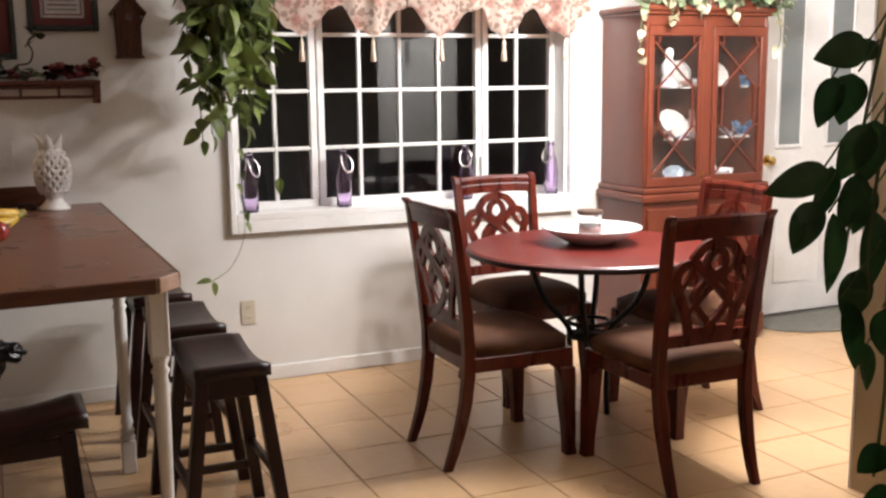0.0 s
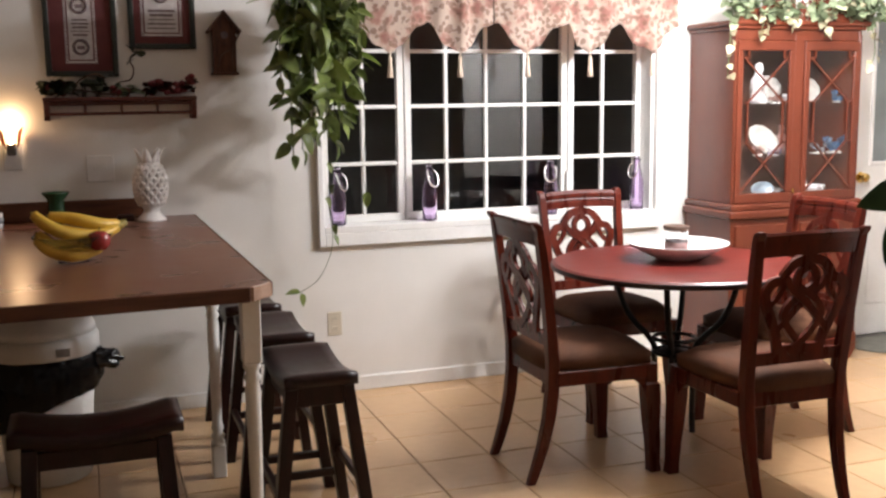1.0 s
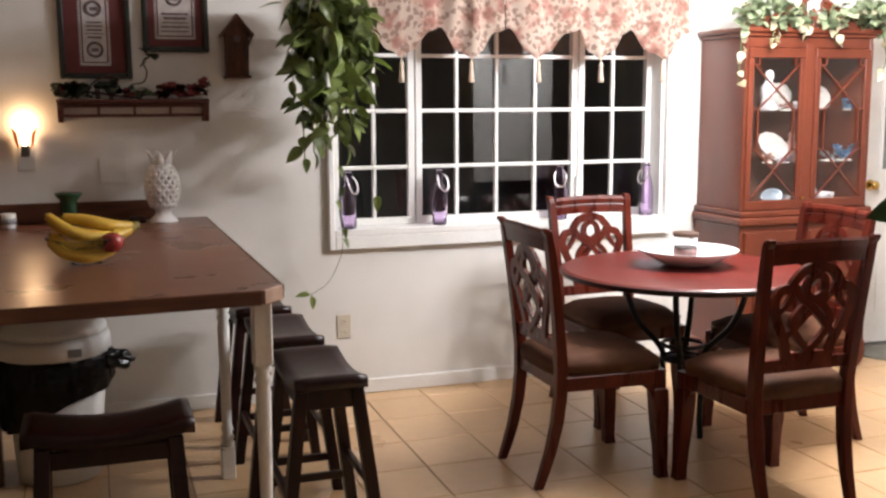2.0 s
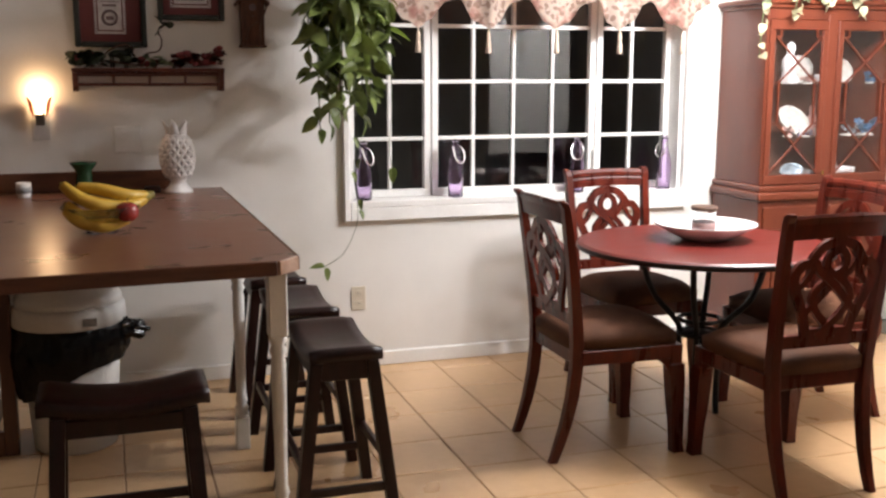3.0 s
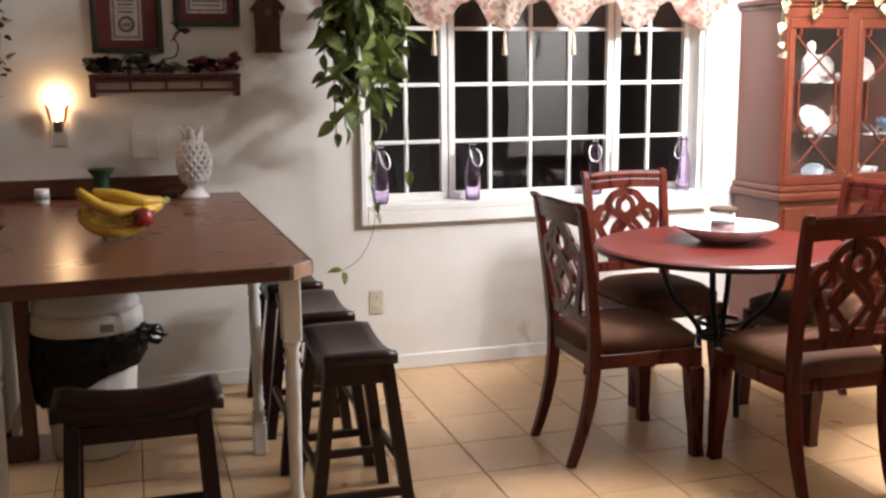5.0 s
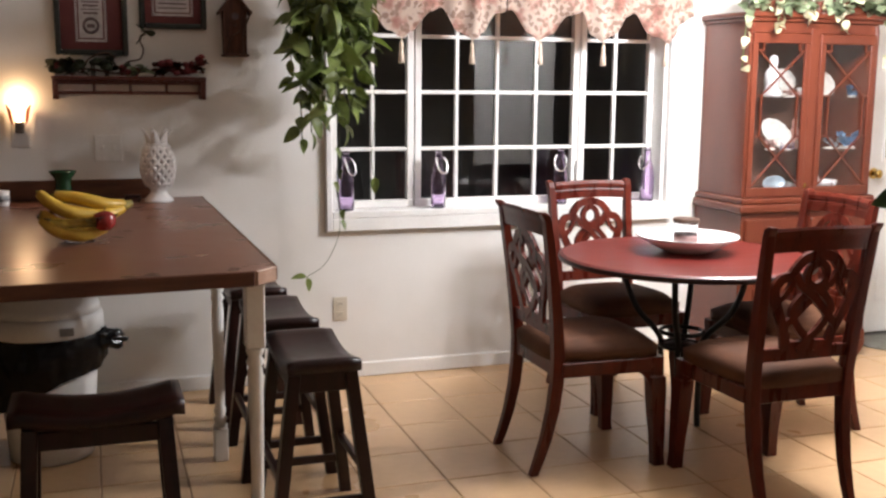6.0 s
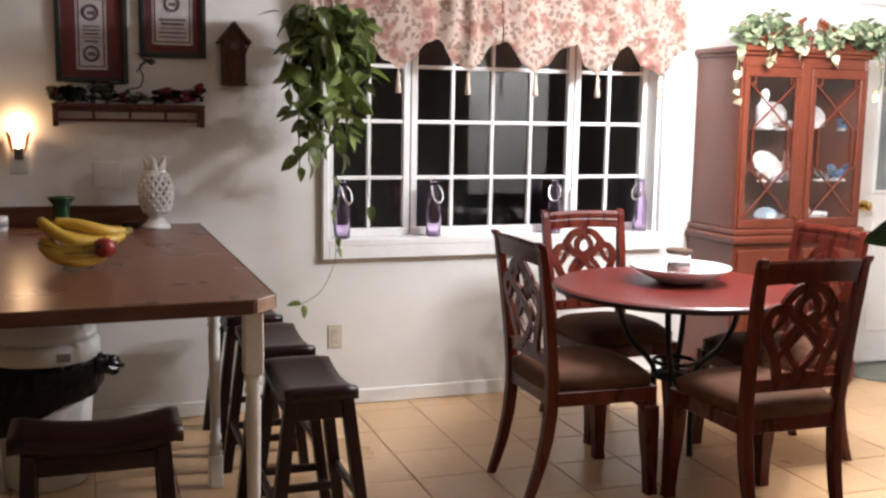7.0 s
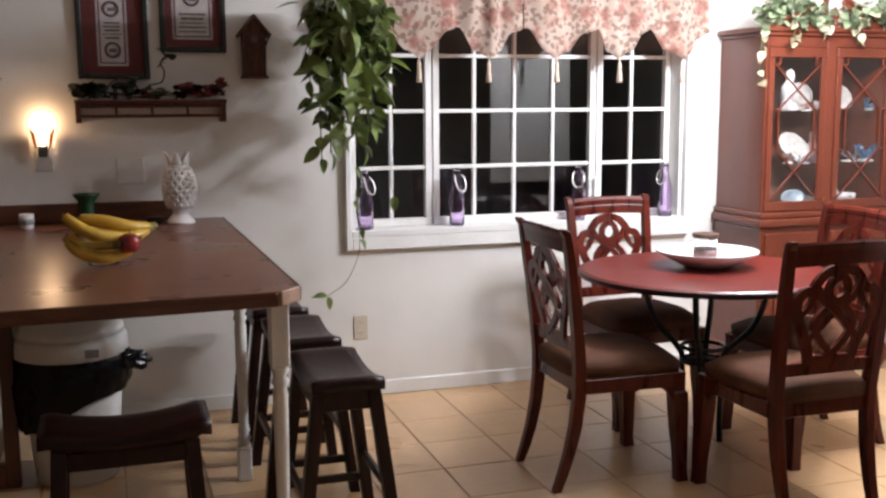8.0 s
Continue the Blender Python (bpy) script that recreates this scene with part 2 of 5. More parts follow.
def boxed(x0, x1, y0, y1, z0, z1, bevel=0.004, seg=1):
    return box(bmesh.new(), x0, x1, y0, y1, z0, z1, bevel, seg)


def lathe(profile, seg=28, cx=0.0, cy=0.0, bm=None):
    bm = bm or bmesh.new()
    rings = []
    for r, z in profile:
        rings.append([bm.verts.new((cx + max(r, 0.0004) * math.cos(2 * math.pi * i / seg), cy + max(r, 0.0004) * math.sin(2 * math.pi * i / seg), z)) for i in range(seg)])
    for a, b in zip(rings, rings[1:]):
        for i in range(seg):
            bm.faces.new((a[i], a[(i + 1) % seg], b[(i + 1) % seg], b[i]))
    bm.faces.new(rings[0][::-1])
    bm.faces.new(rings[-1])
    return bm


def post(rows, bm=None, bevel=0.0):
    """A square-section post through rows of (x, y, z, half width, half depth)."""
    bm = bm or bmesh.new()
    rings = []
    for x, y, z, a, b in rows:
        rings.append([bm.verts.new((x + i * a, y + j * b, z)) for i, j in ((-1, -1), (1, -1), (1, 1), (-1, 1))])
    for p, q in zip(rings, rings[1:]):
        for i in range(4):
            bm.faces.new((p[i], p[(i + 1) % 4], q[(i + 1) % 4], q[i]))
    bm.faces.new(rings[0][::-1])
    bm.faces.new(rings[-1])
    if bevel:
        along = [e for e in bm.edges if abs(e.verts[0].co.z - e.verts[1].co.z) > 0.005]
        bmesh.ops.bevel(bm, geom=along, offset=bevel, segments=2, affect="EDGES", profile=0.5)
    return bm


def tube(points, radius, seg=8, bm=None, taper=None):
    bm = bm or bmesh.new()
    pts = [Vector(p) for p in points]
    rings = []
    side = None
    for i, p in enumerate(pts):
        d = (pts[min(i + 1, len(pts) - 1)] - pts[max(i - 1, 0)]).normalized()
        if side is None:
            side = d.orthogonal().normalized()
        side = (side - d * side.dot(d)).normalized()
        up = d.cross(side)
        r = radius * (taper[i] if taper else 1)
        rings.append([bm.verts.new(p + r * (math.cos(2 * math.pi * k / seg) * side + math.sin(2 * math.pi * k / seg) * up)) for k in range(seg)])
    for a, b in zip(rings, rings[1:]):
        for k in range(seg):
            bm.faces.new((a[k], a[(k + 1) % seg], b[(k + 1) % seg], b[k]))
    bm.faces.new(rings[0][::-1])
    bm.faces.new(rings[-1])
    return bm


def spline(points, n=8):
    """A smooth line through points."""
    pts = [Vector(p) for p in points]
    ext = [2 * pts[0] - pts[1], *pts, 2 * pts[-1] - pts[-2]]
    out = []
    for i in range(1, len(ext) - 2):
        a, b, c, d = ext[i - 1:i + 3]
        for k in range(n):
            t = k / n
            out.append(0.5 * (2 * b + (c - a) * t + (2 * a - 5 * b + 4 * c - d) * t * t + (3 * b - a - 3 * c + d) * t ** 3))
    out.append(pts[-1])
    return out


def band(points, width, thick, lean, bm, closed=False):
    """A flat strip along (x, z) points with real thickness in y; lean(z) gives y."""
    pts = [Vector((p[0], p[1])) for p in points]
    n = len(pts)
    rings = []
    for i, p in enumerate(pts):
        a = pts[(i - 1) % n] if closed else pts[max(i - 1, 0)]
        b = pts[(i + 1) % n] if closed else pts[min(i + 1, n - 1)]
        d = (b - a).normalized()
        q = Vector((-d.y, d.x)) * width / 2
        ring = []
        for s, h in ((-1, -1), (1, -1), (1, 1), (-1, 1)):
            x, z = p.x + s * q.x, p.y + s * q.y
            ring.append(bm.verts.new((x, lean(z) + h * thick / 2, z)))
        rings.append(ring)
    for i in range(n if closed else n - 1):
        a, b = rings[i], rings[(i + 1) % n]
        for k in range(4):
            bm.faces.new((a[k], a[(k + 1) % 4], b[(k + 1) % 4], b[k]))
    if not closed:
        bm.faces.new(rings[0][::-1])
        bm.faces.new(rings[-1])
    return bm


def prism(outline, y0, y1, bm=None):
    """An outline in (x, z) pushed from y0 to y1."""
    bm = bm or bmesh.new()
    a = [bm.verts.new((x, y0, z)) for x, z in outline]
    b = [bm.verts.new((x, y1, z)) for x, z in outline]
    n = len(outline)
    bm.faces.new(a)
    bm.faces.new(b[::-1])
    for i in range(n):
        bm.faces.new((a[i], b[i], b[(i + 1) % n], a[(i + 1) % n]))
    return bm


def leaf_mesh(name, length, width, material, fold=0.25, droop=0.35, rows=6):
    """A pointed leaf along +y from its stalk, folded at the midrib and drooping."""
    bm = bmesh.new()
    prev = None
    for i in range(rows + 1):
        t = i / rows
        half = width / 2 * (math.sin(math.pi * min(1, t ** 0.72)) ** 0.8 if 0 < t < 1 else 0.0) + 0.0006
        y, z = length * t, -droop * length * t * t
        row = [bm.verts.new((-half, y, z + fold * half)), bm.verts.new((-half * 0.5, y, z + fold * half * 0.35)), bm.verts.new((0, y, z)),
               bm.verts.new((half * 0.5, y, z + fold * half * 0.35)), bm.verts.new((half, y, z + fold * half))]
        if prev:
            for k in range(4):
                bm.faces.new((prev[k], prev[k + 1], row[k + 1], row[k]))
        prev = row
    geo = bmesh.ops.solidify(bm, geom=list(bm.faces), thickness=0.0008)
    return mesh_of(name, bm, material, True)


def put_leaf(mesh, parent, at, yaw, pitch, roll=0.0, size=1.0, name="leaf"):
    ob = new(name, mesh)
    ob.parent = parent
    ob.matrix_basis = Matrix.Translation(at) @ Euler((radians(pitch), radians(roll), radians(yaw)), "XYZ").to_matrix().to_4x4() @ Matrix.Scale(size, 4)
    return ob


WY = WALL_FACE          # the window wall's face
CEILZ = 2.44

# ---- room ----
wall = thing("wall_north", "off-white painted wall with a recessed window", "wall", kind="structure")
OX0, OX1, OZ0, OZ1 = 1.085, 2.905, 0.80, 2.06
for a, b, c, d in ((-3.0, OX0, 0, CEILZ), (OX1, 5.6, 0, CEILZ), (OX0, OX1, 0, OZ0), (OX0, OX1, OZ1, CEILZ)):
    part("wall_panel", boxed(a, b, WY, WY + 0.2, c, d, 0), WALL, wall)
for name, a, b, c, d in (("wall_east", 5.6, 5.8, 2.2, WY), ("wall_south", -3.0, 5.8, -2.2, -2.0), ("wall_west", -3.2, -3.0, -2.2, WY + 0.2), ("wall_far_east", 5.6, 5.8, -2.0, 2.2)):
    # The west wall is unseen; its darker tan is added to weaken bounced light.
    plain = name != "wall_west"
    solid(name, boxed(a, b, c, d, 0, CEILZ, 0), WALL if plain else TAN, "plain off-white painted wall" if plain else "plain unseen wall, tan to lower the bounce light", "wall", kind="structure")
solid("ceiling", boxed(-3.2, 5.8, -2.2, WY + 0.2, CEILZ, CEILZ + 0.1, 0), CEIL, "white painted flat ceiling", "ceiling", kind="structure")
pillar = thing("wall_pillar", "tan painted wall end with an off-white dining side", "wall", kind="structure")
part("tan_side", boxed(2.745, 3.40, 2.86, 3.118, 0, CEILZ, 0.004), TAN, pillar)
part("dining_side", boxed(2.743, 3.40, 3.1182, 3.13, 0, CEILZ, 0.002), WALL, pillar, "off-white painted side")
for a, b in ((-3.0, 3.09), (3.95, 4.12)):
    solid("baseboard", boxed(a, b, WY - 0.014, WY, 0, 0.072, 0.004), WHITE, "white painted low baseboard along the wall", "baseboard", kind="structure")
solid("wall_seam", boxed(0.831, 0.835, WY - 0.0008, WY, 0.072, CEILZ, 0), WALL, "faint vertical joint strip in the wall", "trim", kind="structure")

# ---- window ----
window = thing("window_1", "white three-part casement window with divided panes, dark night outside", "window", kind="structure")
for name, a, b, c, d in (("window_jamb", OX0, OX0 + 0.02, OZ0, OZ1), ("window_jamb", OX1 - 0.02, OX1, OZ0, OZ1), ("window_head", OX0 + 0.02, OX1 - 0.02, OZ1 - 0.02, OZ1)):
    part(name, boxed(a, b, WY + 0.002, WY + 0.17, c, d, 0), WHITE, window)
part("window_sill", boxed(OX0, OX1, WY - 0.0335, WY + 0.17, OZ0, OZ0 + 0.032, 0.003), WHITE, window)
for name, a, b, c, d in (("casing", OX0 - 0.03, OX0, 0.735, OZ1 + 0.03), ("casing", OX1, OX1 + 0.03, 0.735, OZ1 + 0.03), ("casing", OX0, OX1, 0.735, OZ0)):
    part(name, boxed(a, b, WY - 0.032, WY, c, d, 0.004), WHITE, window)
GY = WY + 0.125
ROWS_Z = (1.122, 1.403, 1.676, 1.95)
for x0, x1, bars in ((1.105, 1.532, (1.322,)), (1.538, 2.440, (1.762, 1.981, 2.198)), (2.446, 2.885, (2.654,))):
    sash = part("sash", boxed(x0, x1, GY - 0.02, GY + 0.02, OZ0 + 0.032, 0.868, 0.003), WHITE, window)
    part("stile", boxed(x0, x0 + 0.034, GY - 0.02, GY + 0.02, 0.868, OZ1 - 0.02, 0.003), WHITE, sash)
    part("stile", boxed(x1 - 0.034, x1, GY - 0.02, GY + 0.02, 0.868, OZ1 - 0.02, 0.003), WHITE, sash)
    for b in bars:
        part("muntin", boxed(b - 0.0095, b + 0.0095, GY - 0.012, GY + 0.012, 0.868, OZ1 - 0.02, 0.003), WHITE, sash)
    for z in ROWS_Z:
        part("muntin", boxed(x0 + 0.034, x1 - 0.034, GY - 0.014, GY + 0.010, z - 0.0095, z + 0.0095, 0.003), WHITE, sash)
    glassbm = boxed(x0 + 0.02, x1 - 0.02, GY + 0.002, GY + 0.006, 0.86, OZ1 - 0.03, 0)
    part("pane", glassbm, PANE, sash)
latch = part("latch", boxed(2.428, 2.440, GY - 0.045, GY - 0.02, 0.93, 1.05, 0.004), WHITE, window)
# Plain sheet beyond the glass; the darkness of night is put into its colour.
night = solid("backdrop", boxed(-1.0, 5.0, WY + 2.5, WY + 2.52, -0.5, 3.5, 0), surf("night_dark_sheet", (0.014, 0.016, 0.015), (0.046, 0.050, 0.045), 3, 0.9), "plain sheet coloured dark for the night outside the window", "backdrop", kind="structure")


# ---- valance ----
def build_valance():
    th = thing("valance", "pink floral scalloped window valance with cream tassels", "valance", (0, WY - 0.075, 0))
    tips = (1.06, 1.408, 1.763, 2.122, 2.470, 2.830)
    notch = (1.24, 1.602, 1.952, 2.338, 2.640)
    keys = [(0.985, 1.80), (1.06, 1.70)]
    for k in range(5):
        keys += [(notch[k] - 0.05, 1.785), (notch[k] + 0.015, 1.805), (tips[k + 1] - 0.06, 1.692), (tips[k + 1], 1.657), (tips[k + 1] + 0.06, 1.692)]
    keys += [(2.93, 1.765), (3.005, 1.80)]

    def hem(x):
        for (a, p), (b, q) in zip(keys, keys[1:]):
            if a <= x <= b:
                t = (x - a) / (b - a)
                return p + (q - p) * (t * t * (3 - 2 * t))
        return keys[-1][1]
    bm = bmesh.new()
    nx, nz = 300, 14
    top = 2.20
    grid = []
    for i in range(nx + 1):
        x = 0.985 + 2.02 * i / nx
        h = hem(x)
        col = []
        for j in range(nz + 1):
            t = j / nz
            z = h + (top - h) * t
            y = 0.027 * math.sin(x * 41 + 2.3 * math.sin(x * 7.3) + 0.5 * math.sin(z * 11 + x * 5)) * (0.35 + 0.65 * t) * (0.7 + 0.6 * noise.noise((x * 3.1, 4.0, 0))) + 0.010 * math.sin(x * 23 + 2) + 0.012 * noise.noise((x * 6, z * 5, 0))
            near = min(abs(x - tp) for tp in tips)
            y -= 0.02 * max(0, 1 - near / 0.13) * (1 - t)
            col.append(bm.verts.new((x + 0.006 * math.sin(z * 9 + x * 31), y, z)))
        grid.append(col)
    for i in range(nx):
        if i == 142:
            continue
        for j in range(nz):
            bm.faces.new((grid[i][j], grid[i + 1][j], grid[i + 1][j + 1], grid[i][j + 1]))
    bmesh.ops.solidify(bm, geom=list(bm.faces), thickness=0.002)
    part("curtain_fabric", bm, FABRIC, th, smooth=True)
    for tp in tips[1:]:
        z = 1.658
        t = part("tassel", lathe(((0.003, z - 0.118), (0.0155, z - 0.116), (0.0125, z - 0.075), (0.008, z - 0.048), (0.0110, z - 0.036), (0.009, z - 0.024), (0.004, z - 0.014), (0.003, z + 0.01)), 12, tp, -0.02), TASSEL, th, "cream thread tassel", True)
    part("curtain_rod", tube([(0.97, 0.02, 2.13), (3.03, 0.02, 2.13)], 0.01), WHITE, th)


build_valance()


# ---- door beside the cabinet ----
def build_door():
    d = thing("door_1", "white painted entrance door with two narrow frosted panes", "door", kind="structure")
    y = WY
    part("door_leaf", boxed(4.205, 5.115, y - 0.035, y - 0.002, 0.012, 2.04, 0.003), WHITE, d)
    for a, b in ((4.125, 4.200), (5.12, 5.195)):
        part("door_casing", boxed(a, b, y - 0.022, y, 0.0, 2.10, 0.004), WHITE, d)
    part("door_casing", boxed(4.125, 5.195, y - 0.024, y, 2.101, 2.18, 0.004), WHITE, d)
    for a, b in ((4.338, 4.500), (4.720, 4.885)):
        p = part("pane", boxed(a, b, y - 0.039, y - 0.036, 1.045, 1.92, 0), DOORPANE, d)
        for e, f, g, h in ((a - 0.022, a, 1.023, 1.942), (b, b + 0.022, 1.023, 1.942), (a, b, 1.023, 1.045), (a, b, 1.92, 1.942)):
            part("moulding", boxed(e, f, y - 0.046, y - 0.036, g, h, 0.003), WHITE, p)
    for a, b in ((4.338, 4.620), (4.700, 5.0)):
        part("panel", boxed(a, b, y - 0.041, y - 0.036, 0.20, 0.86, 0.004), WHITE, d)
    knob = part("knob", tube([(4.262, y - 0.036, 0.955), (4.262, y - 0.062, 0.955), (4.262, y - 0.066, 0.955), (4.262, y - 0.085, 0.955), (4.262, y - 0.095, 0.955)], 0.027, 16, None, (0.4, 0.4, 0.8, 1, 0.6)), BRASS, d, "polished brass knob", True)
    part("rosette", tube([(4.262, y - 0.036, 0.955), (4.262, y - 0.041, 0.955)], 0.032, 18), BRASS, knob)
    part("threshold", boxed(4.21, 5.11, y - 0.09, y - 0.04, 0, 0.012, 0.003), surf("threshold_metal", (0.05, 0.045, 0.04), (0.09, 0.08, 0.07), 20, 0.5, metal=0.5), d)
    out = [(4.02, 5.33)] + [(4.57 - 0.50 * math.cos(math.pi * k / 24), 5.25 - 0.36 * math.sin(math.pi * k / 24) ** 0.7) for k in range(25)] + [(5.12, 5.33)]
    bm = bmesh.new()
    f = bm.faces.new([bm.verts.new((x, y2 - 0.07, 0.001)) for x, y2 in out])
    ex = bmesh.ops.extrude_face_region(bm, geom=[f])
    for v in ex["geom"]:
        if isinstance(v, bmesh.types.BMVert):
            v.co.z = 0.010
    solid("door_mat", bm, MATGREY, "grey woven half-round mat on the tiles by the door", "mat")


build_door()


# ---- china cabinet ----
def build_cabinet():
    c = thing("china_cabinet", "cherry wood china cabinet with glazed doors, broken pediment and porcelain inside", "cabinet", (3.514, 5.345, 0))
    w, dep = 0.394, 0.395      # half width, depth; back at y 0, front at -dep
    part("base_body", boxed(-w - 0.015, w + 0.015, -dep - 0.03, 0, 0.09, 0.8055, 0.004), CABWOOD, c)
    for sx in (-1, 1):
        for yy in (-dep, -0.05):
            part("foot", post(((sx * (w - 0.02), yy, 0, 0.018, 0.018), (sx * (w - 0.01), yy, 0.05, 0.03, 0.03), (sx * (w - 0.01), yy, 0.09, 0.036, 0.03))), CABWOOD, c)
    part("plinth", boxed(-w - 0.022, w + 0.022, -dep - 0.037, -0.001, 0.09, 0.15, 0.006), CABWOOD, c)
    waist = part("waist_moulding", boxed(-w - 0.035, w + 0.035, -dep - 0.052, 0, 0.806, 0.850, 0.014, 3), CABWOOD, c)
    part("moulding", boxed(-w - 0.020, w + 0.020, -dep - 0.036, 0, 0.8502, 0.882, 0.010, 3), CABWOOD, waist)
    for sx in (-1, 1):
        a, b = (-w + 0.005, -0.012) if sx < 0 else (0.012, w - 0.005)
        dd = part("door", boxed(a, b, -dep - 0.046, -dep - 0.030, 0.165, 0.775, 0.005), CABWOOD, c)
        part("panel", boxed(a + 0.06, b - 0.06, -dep - 0.054, -dep - 0.046, 0.225, 0.66, 0.007), CABWOOD, dd)
    # upper case
    part("side", boxed(-w, -w + 0.02, -dep, 0, 0.882, 1.765, 0.003), CABWOOD, c)
    part("side", boxed(w - 0.02, w, -dep, 0, 0.882, 1.765, 0.003), CABWOOD, c)
    part("back_panel", boxed(-w + 0.02, w - 0.02, -0.012, 0, 0.882, 1.765, 0), CABINSIDE, c)
    part("top_board", boxed(-w + 0.02, w - 0.02, -dep + 0.02, -0.012, 1.745, 1.765, 0), CABINSIDE, c)
    part("bottom_board", boxed(-w + 0.02, w - 0.02, -dep + 0.02, -0.012, 0.882, 0.90, 0), CABINSIDE, c)
    for z in (1.115, 1.385):
        part("shelf", boxed(-w + 0.02, w - 0.02, -dep + 0.03, -0.012, z - 0.005, z + 0.005, 0), CABGLASS, c, "clear glass shelf")
    part("corner_post", boxed(-w, -w + 0.014, -dep - 0.006, -dep, 0.882, 1.74, 0.003), CABWOOD, c)
    part("corner_post", boxed(w - 0.014, w, -dep - 0.006, -dep, 0.882, 1.74, 0.003), CABWOOD, c)
    part("mullion", boxed(-0.028, 0.028, -dep - 0.004, -dep + 0.018, 0.882, 1.74, 0.003), CABWOOD, c)
    crown = part("crown_moulding", boxed(-w - 0.012, w + 0.012, -dep - 0.018, 0, 1.7655, 1.785, 0.004), CABWOOD, c)
    part("frieze", boxed(-w + 0.02, w - 0.02, -dep, -dep + 0.018, 1.712, 1.7645, 0.002), CABWOOD, c)
    part("moulding", boxed(-w - 0.03, w + 0.03, -dep - 0.036, 0, 1.785, 1.812, 0.009, 2), CABWOOD, crown)
    for sx in (-1, 1):
        out = [(sx * (w + 0.01), 1.812), (sx * 0.05, 1.812), (sx * 0.05, 1.90)]
        out += [(sx * (0.05 + (w - 0.08) * t), 1.832 + 0.115 * (1 - t) ** 1.7) for t in [k / 14 for k in range(15)]] + [(sx * (w + 0.01), 1.832)]
        ped = part("pediment", prism(out, -dep - 0.02, -dep + 0.005), CABWOOD, c)
        line = [(sx * (0.045 + (w - 0.06) * t), -dep - 0.024, 1.842 + 0.115 * (1 - t) ** 1.7) for t in [k / 14 for k in range(15)]]
        part("moulding", tube(line, 0.013, 8), CABWOOD, ped, "", True)
    fin = lathe(((0.012, 1.812), (0.026, 1.818), (0.012, 1.835), (0.022, 1.86), (0.024, 1.875), (0.014, 1.895), (0.005, 1.91), (0.0, 1.916)), 18, 0, -dep - 0.008)
    part("finial", fin, CABWOOD, c, "", True)
    # glazed doors
    for a, b in ((-w + 0.016, -0.030), (0.030, w - 0.016)):
        y0, y1 = -dep - 0.012, -dep + 0.008
        z0, z1 = 0.884, 1.71
        door = part("glazed_door", boxed(a, b, y0, y1, z0, z0 + 0.05, 0.004), CABWOOD, c)
        part("rail", boxed(a, b, y0, y1, z1 - 0.05, z1, 0.004), CABWOOD, door)
        part("stile", boxed(a, a + 0.034, y0, y1, z0 + 0.05, z1 - 0.05, 0.004), CABWOOD, door)
        part("stile", boxed(b - 0.034, b, y0, y1, z0 + 0.05, z1 - 0.05, 0.004), CABWOOD, door)
        part("pane", boxed(a + 0.035, b - 0.035, -dep - 0.001, -dep + 0.002, z0 + 0.045, z1 - 0.045, 0), CABGLASS, door)
        gx0, gx1, gz0, gz1 = a + 0.034, b - 0.034, z0 + 0.05, z1 - 0.05
        gm = (gx0 + gx1) / 2
        px = 0.032
        za, zb, zc, zd = gz0 + 0.21, gz0 + 0.26, gz1 - 0.26, gz1 - 0.21
        lines = [[(gx0, gz0 + 0.01), (gx1 - px, zb - 0.0)], [(gx1, gz0 + 0.01), (gx0 + px, zb)],
                 [(gx0 + px, zb), (gx0 + px, zc)], [(gx1 - px, zb), (gx1 - px, zc)], [(gx0, zb), (gx0 + px, zb)], [(gx1, zb), (gx1 - px, zb)],
                 [(gx0, zc), (gx0 + px, zc)], [(gx1, zc), (gx1 - px, zc)],
                 [(gx0 + px, zc), (gx1 - 0.01, gz1 - 0.04)], [(gx1 - px, zc), (gx0 + 0.01, gz1 - 0.04)],
                 [(gx0, gz1 - 0.035), (gx0 + px, gz1 - 0.035)], [(gx1, gz1 - 0.035), (gx1 - px, gz1 - 0.035)], [(gx0 + px, gz1 - 0.035), (gx0 + px, gz1)], [(gx1 - px, gz1 - 0.035), (gx1 - px, gz1)]]
        for ln in lines:
            part("fretwork", band(ln, 0.0075, 0.010, lambda z: -dep - 0.006, bmesh.new()), CABWOOD, door)
    part("key_plate", boxed(-0.03, -0.018, -dep - 0.018, -dep - 0.012, 0.93, 0.95, 0.001), BRASS, c)


build_cabinet()


# ---- porcelain in the cabinet ----
PALEGREEN = surf("pale_green_glaze", (0.30, 0.36, 0.28), (0.46, 0.50, 0.42), 20, 0.3)
CX, CYF = 3.51, 5.345 - 0.24


